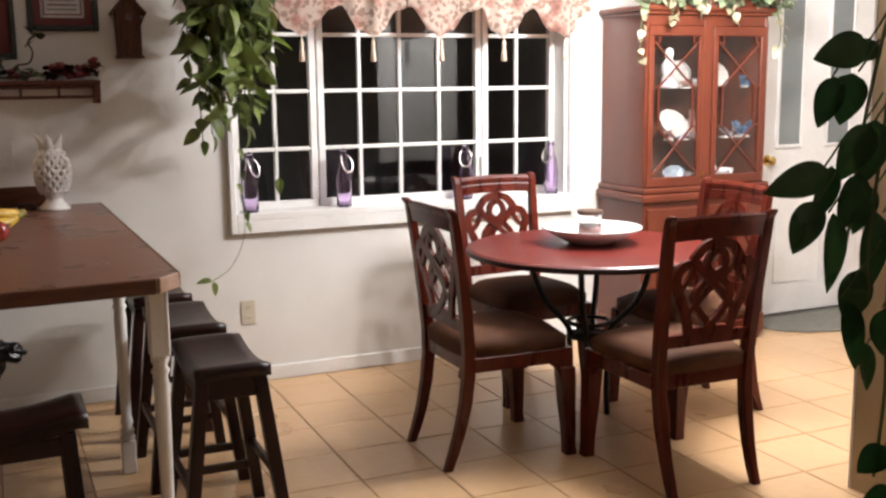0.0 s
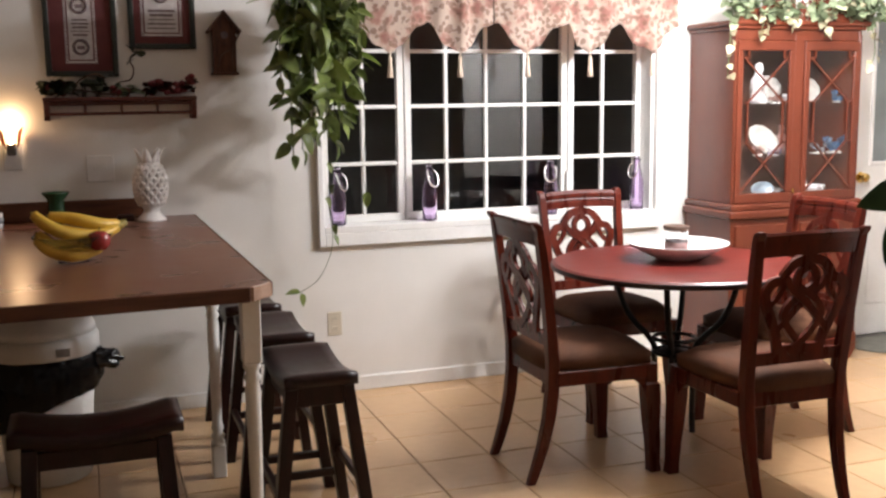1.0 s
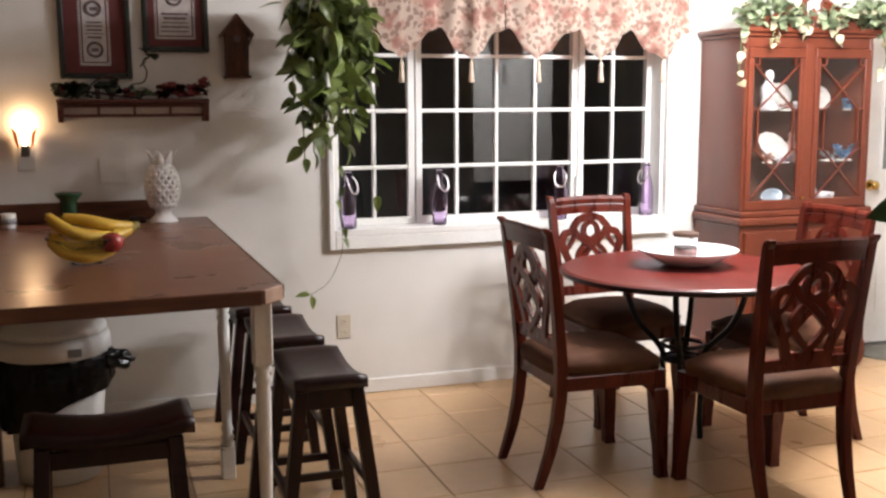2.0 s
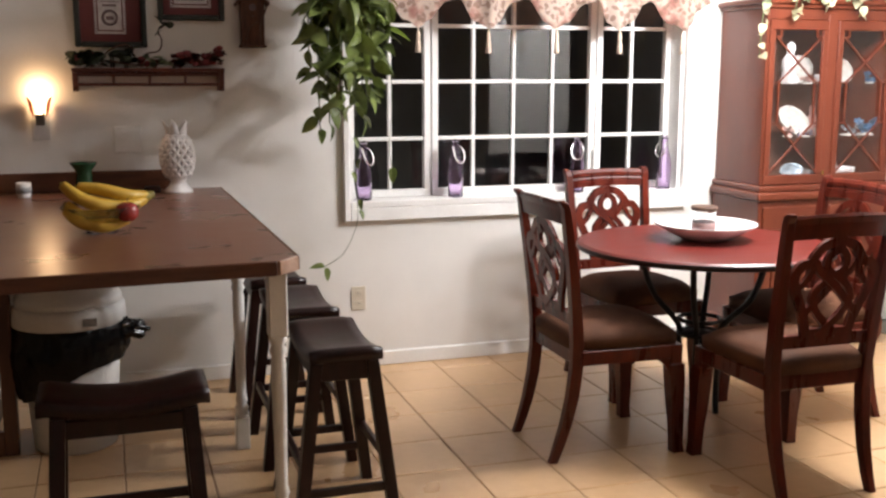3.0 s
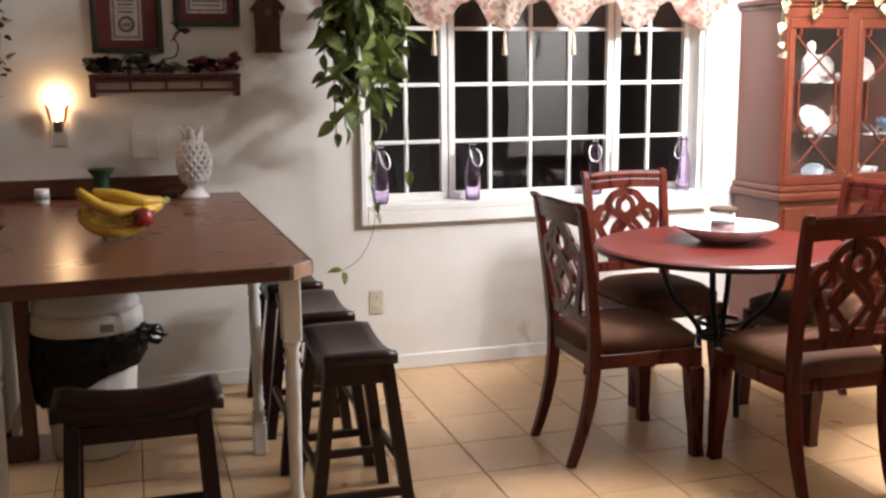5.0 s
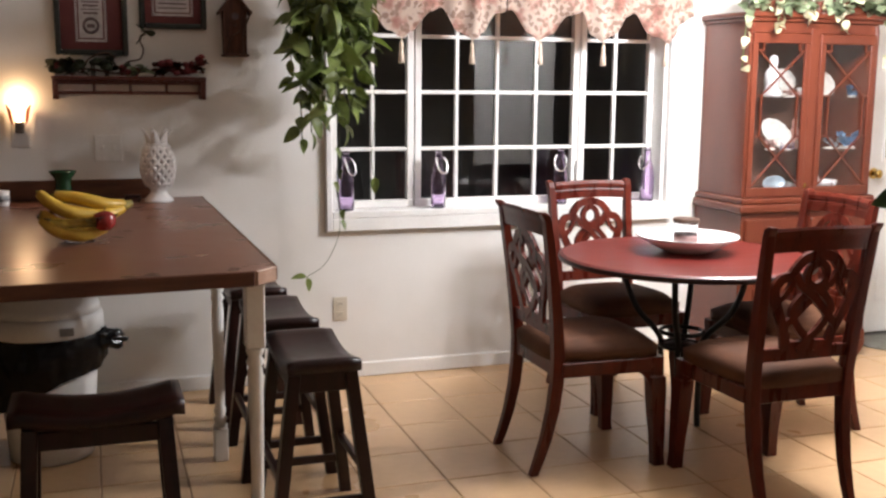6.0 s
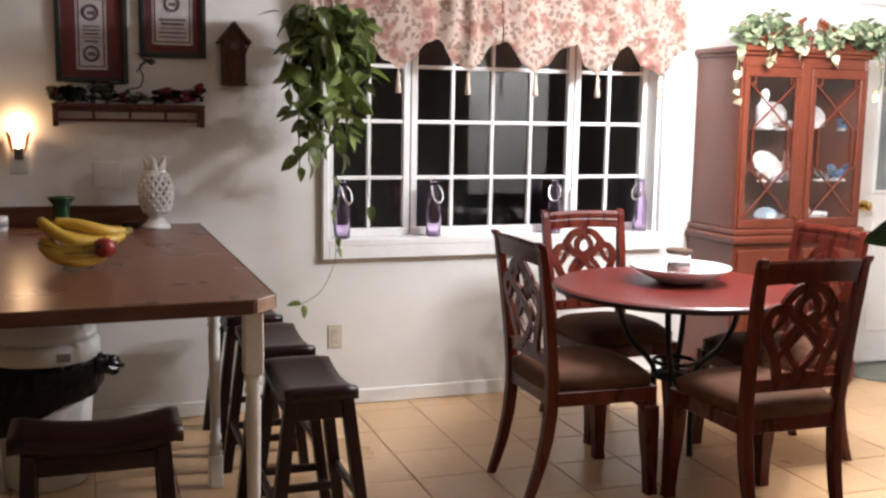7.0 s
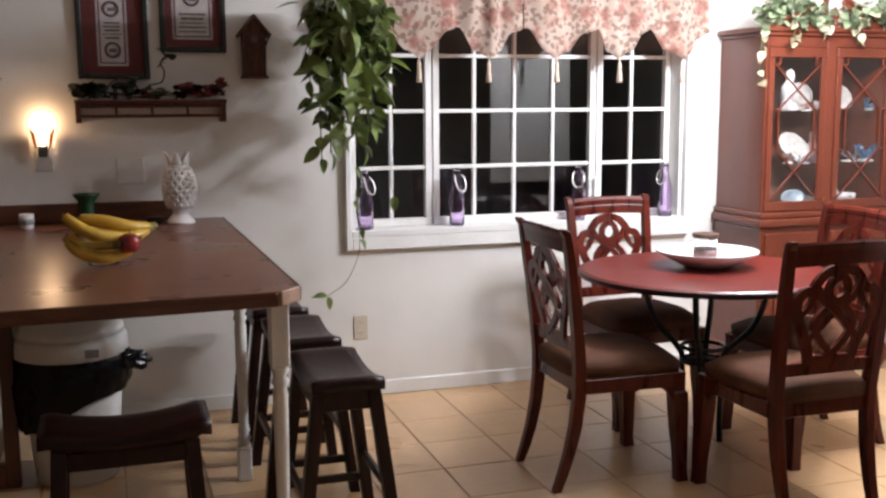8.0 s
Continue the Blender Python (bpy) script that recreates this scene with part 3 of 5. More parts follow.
def plate(x, y, z, r, rz, oval=1.08, spin=0.0, material=CHINA, label="white porcelain display plate with gilt pattern"):
    th = thing("display_plate", label, "plate", (x, y, z), rz)
    bm = lathe(((r * 0.45, 0.0), (r * 0.55, 0.004), (r * 0.8, 0.012), (r, 0.022), (r * 0.985, 0.026), (r * 0.78, 0.016), (r * 0.5, 0.009), (0.0, 0.007)), 40)
    for v in bm.verts:
        a = math.atan2(v.co.y, v.co.x)
        k = 1 + 0.07 * abs(math.cos(6 * a)) * (math.hypot(v.co.x, v.co.y) / r) ** 2
        v.co.x, v.co.y = v.co.x * k * oval, v.co.y * k / oval
    bmesh.ops.rotate(bm, verts=bm.verts, cent=(0, 0, 0), matrix=Matrix.Rotation(radians(spin), 3, "Z"))
    bmesh.ops.rotate(bm, verts=bm.verts, cent=(0, 0, 0), matrix=Euler((radians(72), radians(14), 0)).to_matrix())
    lo = min(v.co.z for v in bm.verts)
    for v in bm.verts:
        v.co.z -= lo - 0.002
    part("dish", bm, material, th, "", True)
    m = Matrix.Translation((0, 0, -lo + 0.002)) @ Euler((radians(75), 0, 0)).to_matrix().to_4x4()
    for k in range(5):
        a = 2 * math.pi * k / 5
        part("motif", tube([m @ Vector((r * 0.28 * math.cos(a), r * 0.28 * math.sin(a), 0.009)), m @ Vector((r * 0.42 * math.cos(a), r * 0.42 * math.sin(a), 0.010))], r * 0.05, 6), PALEGREEN, th, "faded green painted sprig", True)



def figurine(x, y, z, h, material, label, seed=0, name="figurine"):
    rnd = random.Random(seed)
    bm = lathe(((h * 0.20, 0), (h * 0.24, h * 0.06), (h * (0.14 + 0.08 * rnd.random()), h * 0.3), (h * (0.12 + 0.1 * rnd.random()), h * 0.55), (h * 0.08, h * 0.72), (h * 0.12, h * 0.82), (h * 0.09, h * 0.95), (0.0, h)), 14)
    for v in bm.verts:
        v.co.x += h * 0.08 * noise.noise(v.co * (9 / h * 0.1) + Vector((seed, 0, 0)))
        v.co.x *= 0.8 + 0.5 * abs(noise.noise(v.co * 14 + Vector((0, seed, 0))))
    solid(name, bm, material, label, "figurine", (x, y, z), 30 * seed, smooth=True)


def cup(x, y, z, r, h, material, label):
    th = thing("porcelain_cup", label, "cup", (x, y, z), -100)
    part("bowl", lathe(((r * 0.5, 0), (r * 0.6, h * 0.1), (r * 0.95, h * 0.6), (r, h), (r * 0.92, h), (r * 0.86, h * 0.6), (r * 0.5, h * 0.15), (0, h * 0.14)), 18), material, th, "", True)
    part("handle", tube(spline([(r * 0.9, 0, h * 0.8), (r * 1.5, 0, h * 0.75), (r * 1.4, 0, h * 0.35), (r * 0.8, 0, h * 0.3)], 4), r * 0.09, 6), material, th, "", True)


def porcelain_flower(x, y, z, s, material, label, seed, wide=1.0):
    """A spray of open blossoms with turned-up petals on a low base."""
    rnd = random.Random(seed)
    th = thing("porcelain_flower", label, "ornament", (x, y, z), 0)
    part("base", lathe(((s * 0.55 * wide, 0), (s * 0.5 * wide, s * 0.12), (s * 0.25, s * 0.2), (0, s * 0.22)), 14), CHINA, th, "", True)
    for k in range(int(5 + 3 * wide)):
        bm = bmesh.new()
        r = s * rnd.uniform(0.24, 0.36)
        turn = rnd.uniform(0, 1.2)
        for q in range(6):
            a = turn + 2 * math.pi * q / 6
            ca, sa = math.cos(a), math.sin(a)
            row = [bm.verts.new((ca * r * u - sa * r * v, sa * r * u + ca * r * v, r * w)) for u, v, w in ((0.08, 0, 0), (0.55, -0.34, 0.14), (0.60, 0, 0.04), (0.55, 0.34, 0.14), (1.0, -0.16, 0.42), (1.06, 0, 0.36), (1.0, 0.16, 0.42))]
            for f in ((0, 1, 2), (0, 2, 3), (1, 4, 5, 2), (2, 5, 6, 3)):
                bm.faces.new([row[n] for n in f])
        bmesh.ops.solidify(bm, geom=list(bm.faces), thickness=s * 0.03)
        bmesh.ops.rotate(bm, verts=bm.verts, cent=(0, 0, 0), matrix=Euler((radians(rnd.uniform(35, 100)), radians(rnd.uniform(-45, 45)), 0)).to_matrix())
        bmesh.ops.translate(bm, verts=bm.verts, vec=(s * wide * rnd.uniform(-0.75, 0.75), s * rnd.uniform(-0.35, 0.1), s * rnd.uniform(0.30, 0.95)))
        part("blossom", bm, material, th, "", True)


LILACGLAZE = surf("lilac_porcelain", (0.24, 0.20, 0.36), (0.46, 0.42, 0.58), 25, 0.3, bump=0.05)
PALEBLUE = surf("pale_blue_porcelain", (0.36, 0.46, 0.54), (0.56, 0.64, 0.70), 25, 0.25, bump=0.05)
S1, S2, S0 = 1.391, 1.121, 0.901
figurine(3.348, CYF - 0.05, S1, 0.215, CERAMIC, "tall white porcelain lady figurine on a glass shelf", 1)
plate(3.475, CYF + 0.08, S1, 0.080, -14, 1.12, 30)
cup(3.535, CYF - 0.06, S1, 0.036, 0.050, CERAMIC, "white porcelain cup on a glass shelf")
porcelain_flower(3.440, CYF - 0.07, S1, 0.042, PINKGLAZE, "small peach porcelain flower spray on a glass shelf", 3, 1.3)
plate(3.715, CYF + 0.03, S1, 0.068, 0, 1.03, 0, CHINA, "round white porcelain plate with a green sprig")
porcelain_flower(3.848, CYF - 0.05, S1, 0.062, BLUEGLAZE, "bright blue porcelain flower ornament", 5, 0.7)
plate(3.440, CYF + 0.03, S2, 0.076, -16, 1.22, 152)
porcelain_flower(3.332, CYF - 0.08, S2, 0.048, PINKGLAZE, "small pink porcelain flower ornament", 7, 1.1)
porcelain_flower(3.415, CYF - 0.10, S2, 0.038, LILACGLAZE, "low lilac porcelain flower spray before the plate", 8, 1.6)
porcelain_flower(3.525, CYF - 0.08, S2, 0.040, CERAMIC, "small white porcelain flower ornament", 9, 1.1)
porcelain_flower(3.735, CYF - 0.05, S2, 0.052, PALEBLUE, "wide pale blue porcelain flower spray", 11, 1.5)
porcelain_flower(3.835, CYF - 0.06, S2, 0.082, BLUEGLAZE, "large bright blue porcelain flower ornament", 13, 1.0)
figurine(3.560, CYF + 0.03, S2, 0.16, PINKGLAZE, "slim pink porcelain figurine on a glass shelf", 6)
plate(3.400, CYF - 0.02, S0, 0.050, -10, 1.3, 20, PALEBLUE, "pale blue oval porcelain dish leaning in the cabinet")
porcelain_flower(3.495, CYF - 0.06, S0, 0.060, CERAMIC, "white porcelain flower ornament in the cabinet", 15, 0.9)
porcelain_flower(3.322, CYF - 0.10, S0, 0.030, PINKGLAZE, "tiny pink porcelain flower in the cabinet", 17, 0.9)
cup(3.745, CYF - 0.02, S0, 0.060, 0.050, CERAMIC, "low white porcelain bowl in the cabinet")
figurine(3.715, CYF + 0.03, S0, 0.115, CERAMIC, "white porcelain bird ornament in the cabinet", 3, "bird_ornament")


# ---- dining table ----
TX, TY = 2.335, 4.205


def build_table():
    t = thing("dining_table", "round red-brown dining table on a black curved iron base", "table", (TX, TY, 0))
    r = 0.528
    part("tabletop", lathe(((r - 0.02, 0.724), (r - 0.006, 0.727), (r - 0.006, 0.742), (r - 0.02, 0.7495), (0.25, 0.75), (0.0, 0.7501)), 72), TABLETOP, t, "", False)
    part("rim", lathe(((r - 0.012, 0.721), (r - 0.002, 0.724), (r, 0.734), (r - 0.002, 0.743), (r - 0.0055, 0.7445), (r - 0.0055, 0.7255), (r - 0.012, 0.722)), 72), ESPRESSO, t, "dark polished rim", True)
    for k in range(4):
        a = radians(50 + 90 * k)
        ca, sa = math.cos(a), math.sin(a)
        rad = ((0.262, 0.712), (0.250, 0.66), (0.228, 0.58), (0.188, 0.50), (0.125, 0.435), (0.088, 0.385), (0.085, 0.34), (0.08, 0.25), (0.078, 0.12), (0.082, 0.012))
        part("leg", tube(spline([(ca * q, sa * q, z) for q, z in rad], 6), 0.013, 8), IRON, t, "", True)
    part("hub", lathe(((0.02, 0.345), (0.072, 0.352), (0.074, 0.362), (0.02, 0.37)), 24), IRON, t, "", True)
    for z in (0.36, 0.42):
        ring = [(0.088 * math.cos(2 * math.pi * k / 24), 0.088 * math.sin(2 * math.pi * k / 24), z) for k in range(25)]
        part("ring", tube(ring, 0.009, 8), IRON, t, "", True)
    plate_bm = lathe(((0.40, 0.708), (0.43, 0.708), (0.43, 0.722), (0.40, 0.722)), 36)
    part("top_ring", plate_bm, IRON, t)


build_table()
b = thing("serving_bowl", "wide shallow white ceramic bowl on the dining table", "bowl", (2.378, 4.262, 0.751))
part("dish", lathe(((0.085, 0), (0.10, 0.004), (0.16, 0.035), (0.212, 0.064), (0.215, 0.071), (0.208, 0.071), (0.15, 0.045), (0.09, 0.022), (0.0, 0.020)), 48), CERAMIC, b, "", True)
cj = thing("candle_jar", "clear glass candle jar with pale wax in the bowl", "candle", (2.372, 4.267, 0.773))
part("jar", lathe(((0.044, 0), (0.048, 0.003), (0.050, 0.10), (0.053, 0.108), (0.054, 0.118), (0.050, 0.118), (0.047, 0.108), (0.0455, 0.008), (0, 0.006)), 28), CLEAR, cj, "clear glass jar", True)
part("wax", lathe(((0.0, 0.0085), (0.043, 0.0085), (0.043, 0.052), (0.0, 0.050)), 20), WAX, cj, "pale wax filling", True)
part("rim", lathe(((0.0502, 0.102), (0.0545, 0.104), (0.0560, 0.112), (0.0545, 0.119), (0.0502, 0.120)), 28), TWIG, cj, "dark ribbed rim band", True)
part("label", lathe(((0.0485, 0.008), (0.0496, 0.008), (0.0504, 0.052), (0.0492, 0.052)), 28), surf("brown_label", (0.10, 0.05, 0.045), (0.26, 0.15, 0.14), 30, 0.5), cj, "faded brown paper label", True)


# ---- dining chairs ----
def build_chair():
    """Faces +y; its back posts stand at -y."""
    c = thing("dining_chair", "dark cherry dining chair with pierced lattice back and brown seat", "chair", (0, 0, 0), 0, "chairs round the table")

    def lean(z):
        return -0.183 - 0.067 * max(0, (z - 0.46) / 0.52) ** 1.25
    for sx in (-1, 1):
        rows = ((sx * 0.180, -0.266, 0, 0.015, 0.016), (sx * 0.180, -0.245, 0.06, 0.016, 0.0175), (sx * 0.182, -0.219, 0.14, 0.0175, 0.020), (sx * 0.185, -0.195, 0.25, 0.019, 0.022), (sx * 0.188, -0.183, 0.36, 0.019, 0.023), (sx * 0.191, -0.182, 0.46, 0.019, 0.023),
                (sx * 0.196, lean(0.6), 0.6, 0.018, 0.020), (sx * 0.201, lean(0.75), 0.75, 0.0175, 0.017), (sx * 0.206, lean(0.9), 0.9, 0.017, 0.015), (sx * 0.209, lean(0.965), 0.965, 0.017, 0.014), (sx * 0.211, lean(0.985) - 0.008, 0.987, 0.016, 0.017), (sx * 0.212, lean(0.99) - 0.014, 0.996, 0.012, 0.011))
        part("back_leg", post(rows, None, 0.004), DARKCHERRY, c)
        rows = ((sx * 0.214, 0.241, 0, 0.023, 0.024), (sx * 0.213, 0.237, 0.04, 0.021, 0.022), (sx * 0.211, 0.234, 0.12, 0.0225, 0.024), (sx * 0.209, 0.229, 0.20, 0.0255, 0.027), (sx * 0.206, 0.224, 0.30, 0.029, 0.031), (sx * 0.205, 0.222, 0.352, 0.030, 0.032), (sx * 0.205, 0.221, 0.36, 0.023, 0.023), (sx * 0.205, 0.221, 0.43, 0.024, 0.024))
        part("front_leg", post(rows, None, 0.004), DARKCHERRY, c)
        side = bmesh.new()
        box(side, -0.011, 0.011, -0.17, 0.20, 0.375, 0.43, 0.003)
        for v in side.verts:
            v.co.x += sx * (0.203 + 0.012 * (v.co.y + 0.19) / 0.4)
        part("side_rail", side, DARKCHERRY, c)
    for sx in (-1, 1):
        curve = [(0.176, 0.376), (0.176, 0.30), (0.170, 0.33), (0.156, 0.356), (0.128, 0.376)]
        part("bracket", prism([(sx * x, z) for x, z in curve], 0.214, 0.234), DARKCHERRY, c)
        curve = [(0.194, 0.376), (0.194, 0.30), (0.188, 0.33), (0.172, 0.356), (0.142, 0.376)]
        bm = prism(curve, -0.010, 0.010)
        bmesh.ops.rotate(bm, verts=bm.verts, cent=(0, 0, 0), matrix=Matrix.Rotation(radians(90), 3, "Z"))
        bmesh.ops.translate(bm, verts=bm.verts, vec=(sx * 0.212, 0, 0))
        part("bracket", bm, DARKCHERRY, c)
    part("front_rail", boxed(-0.183, 0.183, 0.213, 0.235, 0.375, 0.43, 0.003), DARKCHERRY, c)
    part("back_rail", boxed(-0.178, 0.178, -0.194, -0.173, 0.375, 0.45, 0.003), DARKCHERRY, c)
    # crest rail, bowed and grooved
    crest = bmesh.new()
    n = 14
    rings = []
    prof = ((0.008, 0.905), (0.010, 0.935), (0.006, 0.938), (0.010, 0.942), (0.006, 0.950), (0.011, 0.955), (0.013, 0.972), (0.006, 0.985), (-0.006, 0.987), (-0.014, 0.978), (-0.010, 0.955), (-0.009, 0.905))
    for i in range(n + 1):
        x = -0.188 + 0.376 * i / n
        bow = -0.014 * (1 - (x / 0.19) ** 2)
        dz = 0.006 * (1 - (x / 0.19) ** 2)
        rings.append([crest.verts.new((x, lean(z) + p + bow, z + dz)) for p, z in prof])
    for p, q in zip(rings, rings[1:]):
        for k in range(len(prof)):
            crest.faces.new((p[k], p[(k + 1) % len(prof)], q[(k + 1) % len(prof)], q[k]))
    crest.faces.new(rings[0])
    crest.faces.new(rings[-1][::-1])
    part("crest_rail", crest, DARKCHERRY, c)
    part("lower_rail", band([(-0.183, 0.545), (0, 0.545), (0.183, 0.545)], 0.045, 0.02, lean, bmesh.new()), DARKCHERRY, c)

    def strip(pts, wd, closed=False, th=0.016, off=0.0):
        line = spline([(x, z, 0) for x, z in pts], 7)
        return band([(p.x, p.y) for p in line], wd, th, lambda z: lean(z) - 0.008 + off, bmesh.new(), closed)
    back = part("splat", strip([(-0.085, 0.562), (-0.098, 0.62), (-0.125, 0.68), (-0.150, 0.735), (-0.160, 0.78), (-0.140, 0.815), (-0.105, 0.825), (-0.088, 0.85), (-0.055, 0.882), (0, 0.894),
                        (0.055, 0.882), (0.088, 0.85), (0.105, 0.825), (0.140, 0.815), (0.160, 0.78), (0.150, 0.735), (0.125, 0.68), (0.098, 0.62), (0.085, 0.562)], 0.034), DARKCHERRY, c)
    for sx in (-1, 1):
        part("lattice", strip([(sx * 0.045, 0.562), (sx * -0.035, 0.63), (sx * -0.075, 0.70), (sx * -0.03, 0.76), (sx * 0.035, 0.80), (sx * 0.035, 0.845), (0, 0.872)], 0.026, off=0.003 * sx), DARKCHERRY, back)
        part("lattice", strip([(sx * 0.105, 0.640), (sx * 0.055, 0.69), (sx * 0.0, 0.745), (sx * -0.06, 0.79), (sx * -0.09, 0.835)], 0.025, off=-0.003 * sx), DARKCHERRY, back)
        part("lattice", strip([(sx * 0.145, 0.735), (sx * 0.115, 0.762), (sx * 0.095, 0.80), (sx * 0.093, 0.835)], 0.020), DARKCHERRY, back)
    part("splat_foot", band([(-0.10, 0.575), (0.10, 0.575)], 0.03, 0.018, lambda z: lean(z) - 0.006, bmesh.new()), DARKCHERRY, back)
    # domed seat
    seat = bmesh.new()
    ny, nx = 12, 12
    top, rows = [], []
    for j in range(ny + 1):
        v = -1 + 2 * j / ny
        row = []
        for i in range(nx + 1):
            u = -1 + 2 * i / nx
            q = (abs(u) ** 4 + abs(v) ** 4) ** 0.25
            m = max(abs(u), abs(v))
            s = m / q if q > 1e-6 else 1
            s = 0.5 + 0.5 * s
            uu, vv = u * s, v * s
            half = 0.205 + 0.026 * (vv + 1) / 2
            dome = 0.475 + 0.042 * (max(0, 1 - u ** 4) * max(0, 1 - v ** 4)) ** 0.5
            row.append(seat.verts.new((uu * half, 0.018 + vv * 0.225, dome)))
        rows.append(row)
    for j in range(ny):
        for i in range(nx):
            seat.faces.new((rows[j][i], rows[j][i + 1], rows[j + 1][i + 1], rows[j + 1][i]))
    edge = [e for e in seat.edges if e.is_boundary]
    ex = bmesh.ops.extrude_edge_only(seat, edges=edge)
    for v in ex["geom"]:
        if isinstance(v, bmesh.types.BMVert):
            v.co.z = 0.431
            v.co.x *= 0.985
    bmesh.ops.contextual_create(seat, geom=[e for e in seat.edges if e.is_boundary])
    part("seat", seat, SEATCLOTH, c, "brown microfibre upholstered seat", True)
    return c


chair = build_chair()
chair.matrix_basis = pose(2.29, 3.562, 0, 0, 0, 0)
copy_thing(chair, pose(1.784, 4.062, 0, 0, 0, -90))
far = copy_thing(chair, pose(2.278, 4.708, 0, 0, 0, 183.4))
tagged(far, "red-brown lit cherry dining chair with pierced back beneath the window")
copy_thing(chair, pose(2.782, 4.12, 0, 0, 0, 90))


# ---- breakfast counter ----
def build_counter():
    c = thing("breakfast_counter", "brown laminate breakfast counter with wood edge on white turned legs", "counter", (0, 0, 0))
    x0, x1, y0, y1, z0, z1 = -0.44, 0.450, 3.345, WY - 0.002, 0.886, 0.924
    ch = 0.062
    fl, fr, sr, br = (x0 + ch, y0 - 0.006), (0.424, 3.376), (0.489, 3.443), (0.468, y1)
    out = [fl, fr, sr, br, (x0 - 1.3, y1), (x0 - 1.3, 4.55), (x0, 4.55), (x0, y0 + ch)]
    bm = bmesh.new()
    a = [bm.verts.new((x, y, z0)) for x, y in out]
    b2 = [bm.verts.new((x, y, z1)) for x, y in out]
    bm.faces.new(a[::-1])
    bm.faces.new(b2)
    for i in range(len(out)):
        j = (i + 1) % len(out)
        bm.faces.new((a[i], a[j], b2[j], b2[i]))
    part("worktop", bm, LAMINATE, c)

    def strip(name, p, q, material, label=""):
        d = Vector((q[0] - p[0], q[1] - p[1], 0))
        bm = boxed(0, d.length, -0.012, -0.0005, z0 - 0.004, z1 + 0.001, 0.003)
        bmesh.ops.rotate(bm, verts=bm.verts, cent=(0, 0, 0), matrix=Matrix.Rotation(math.atan2(d.y, d.x), 3, "Z"))
        bmesh.ops.translate(bm, verts=bm.verts, vec=(p[0], p[1], 0))
        part(name, bm, material, c, label)
    strip("edge_strip", fl, fr, LAMEDGE, "worn brown wooden edge strip")
    strip("edge_strip", sr, br, LAMEDGE)
    strip("corner_strip", fr, sr, surf("pale_worn_edge", (0.36, 0.22, 0.15), (0.52, 0.36, 0.27), 20, 0.5), "pale worn corner strip")
    part("backsplash", boxed(x0 - 1.3, 0.262, WY - 0.022, WY - 0.0005, z1 + 0.0005, 1.012, 0.003), LAMEDGE, c, "brown wooden backsplash strip")
    prof = ((0.026, 0.13), (0.027, 0.142), (0.019, 0.150), (0.027, 0.165), (0.018, 0.182), (0.024, 0.195), (0.0185, 0.22), (0.020, 0.35), (0.0225, 0.52), (0.023, 0.60), (0.019, 0.625), (0.027, 0.640), (0.019, 0.655), (0.027, 0.672), (0.026, 0.685))
    for lx, ly in ((0.434, 3.462), (0.430, 4.40), (-0.375, 3.425)):
        leg = part("leg", lathe(prof, 20, lx, ly), WHITE, c, "white painted turned leg", True)
        part("foot_block", boxed(lx - 0.026, lx + 0.026, ly - 0.026, ly + 0.026, 0, 0.13, 0.004), WHITE, leg)
        part("head_block", boxed(lx - 0.028, lx + 0.028, ly - 0.028, ly + 0.028, 0.685, z0 - 0.0005, 0.004), WHITE, leg)
    return c


build_counter()
cab = thing("base_cabinet", "pale base cabinet with dark wood corner post under the counter", "cabinet", (-1.1, 4.95, 0))
part("body", boxed(-0.60, 0.60, -0.30, 0.38, 0.10, 0.884, 0.003), surf("pale_cabinet_paint", (0.32, 0.28, 0.22), (0.42, 0.37, 0.29), 6, 0.5), cab)
part("toe_kick", boxed(-0.60, 0.60, -0.24, 0.38, 0.0, 0.099, 0), ESPRESSO, cab)
part("end_panel", boxed(0.655, 0.705, -0.37, -0.30, 0.0, 0.884, 0.003), CABOAK, cab, "dark stained wood corner post")
part("bottom_rail", boxed(0.30, 0.655, -0.37, -0.33, 0.0, 0.095, 0.003), CABOAK, cab)


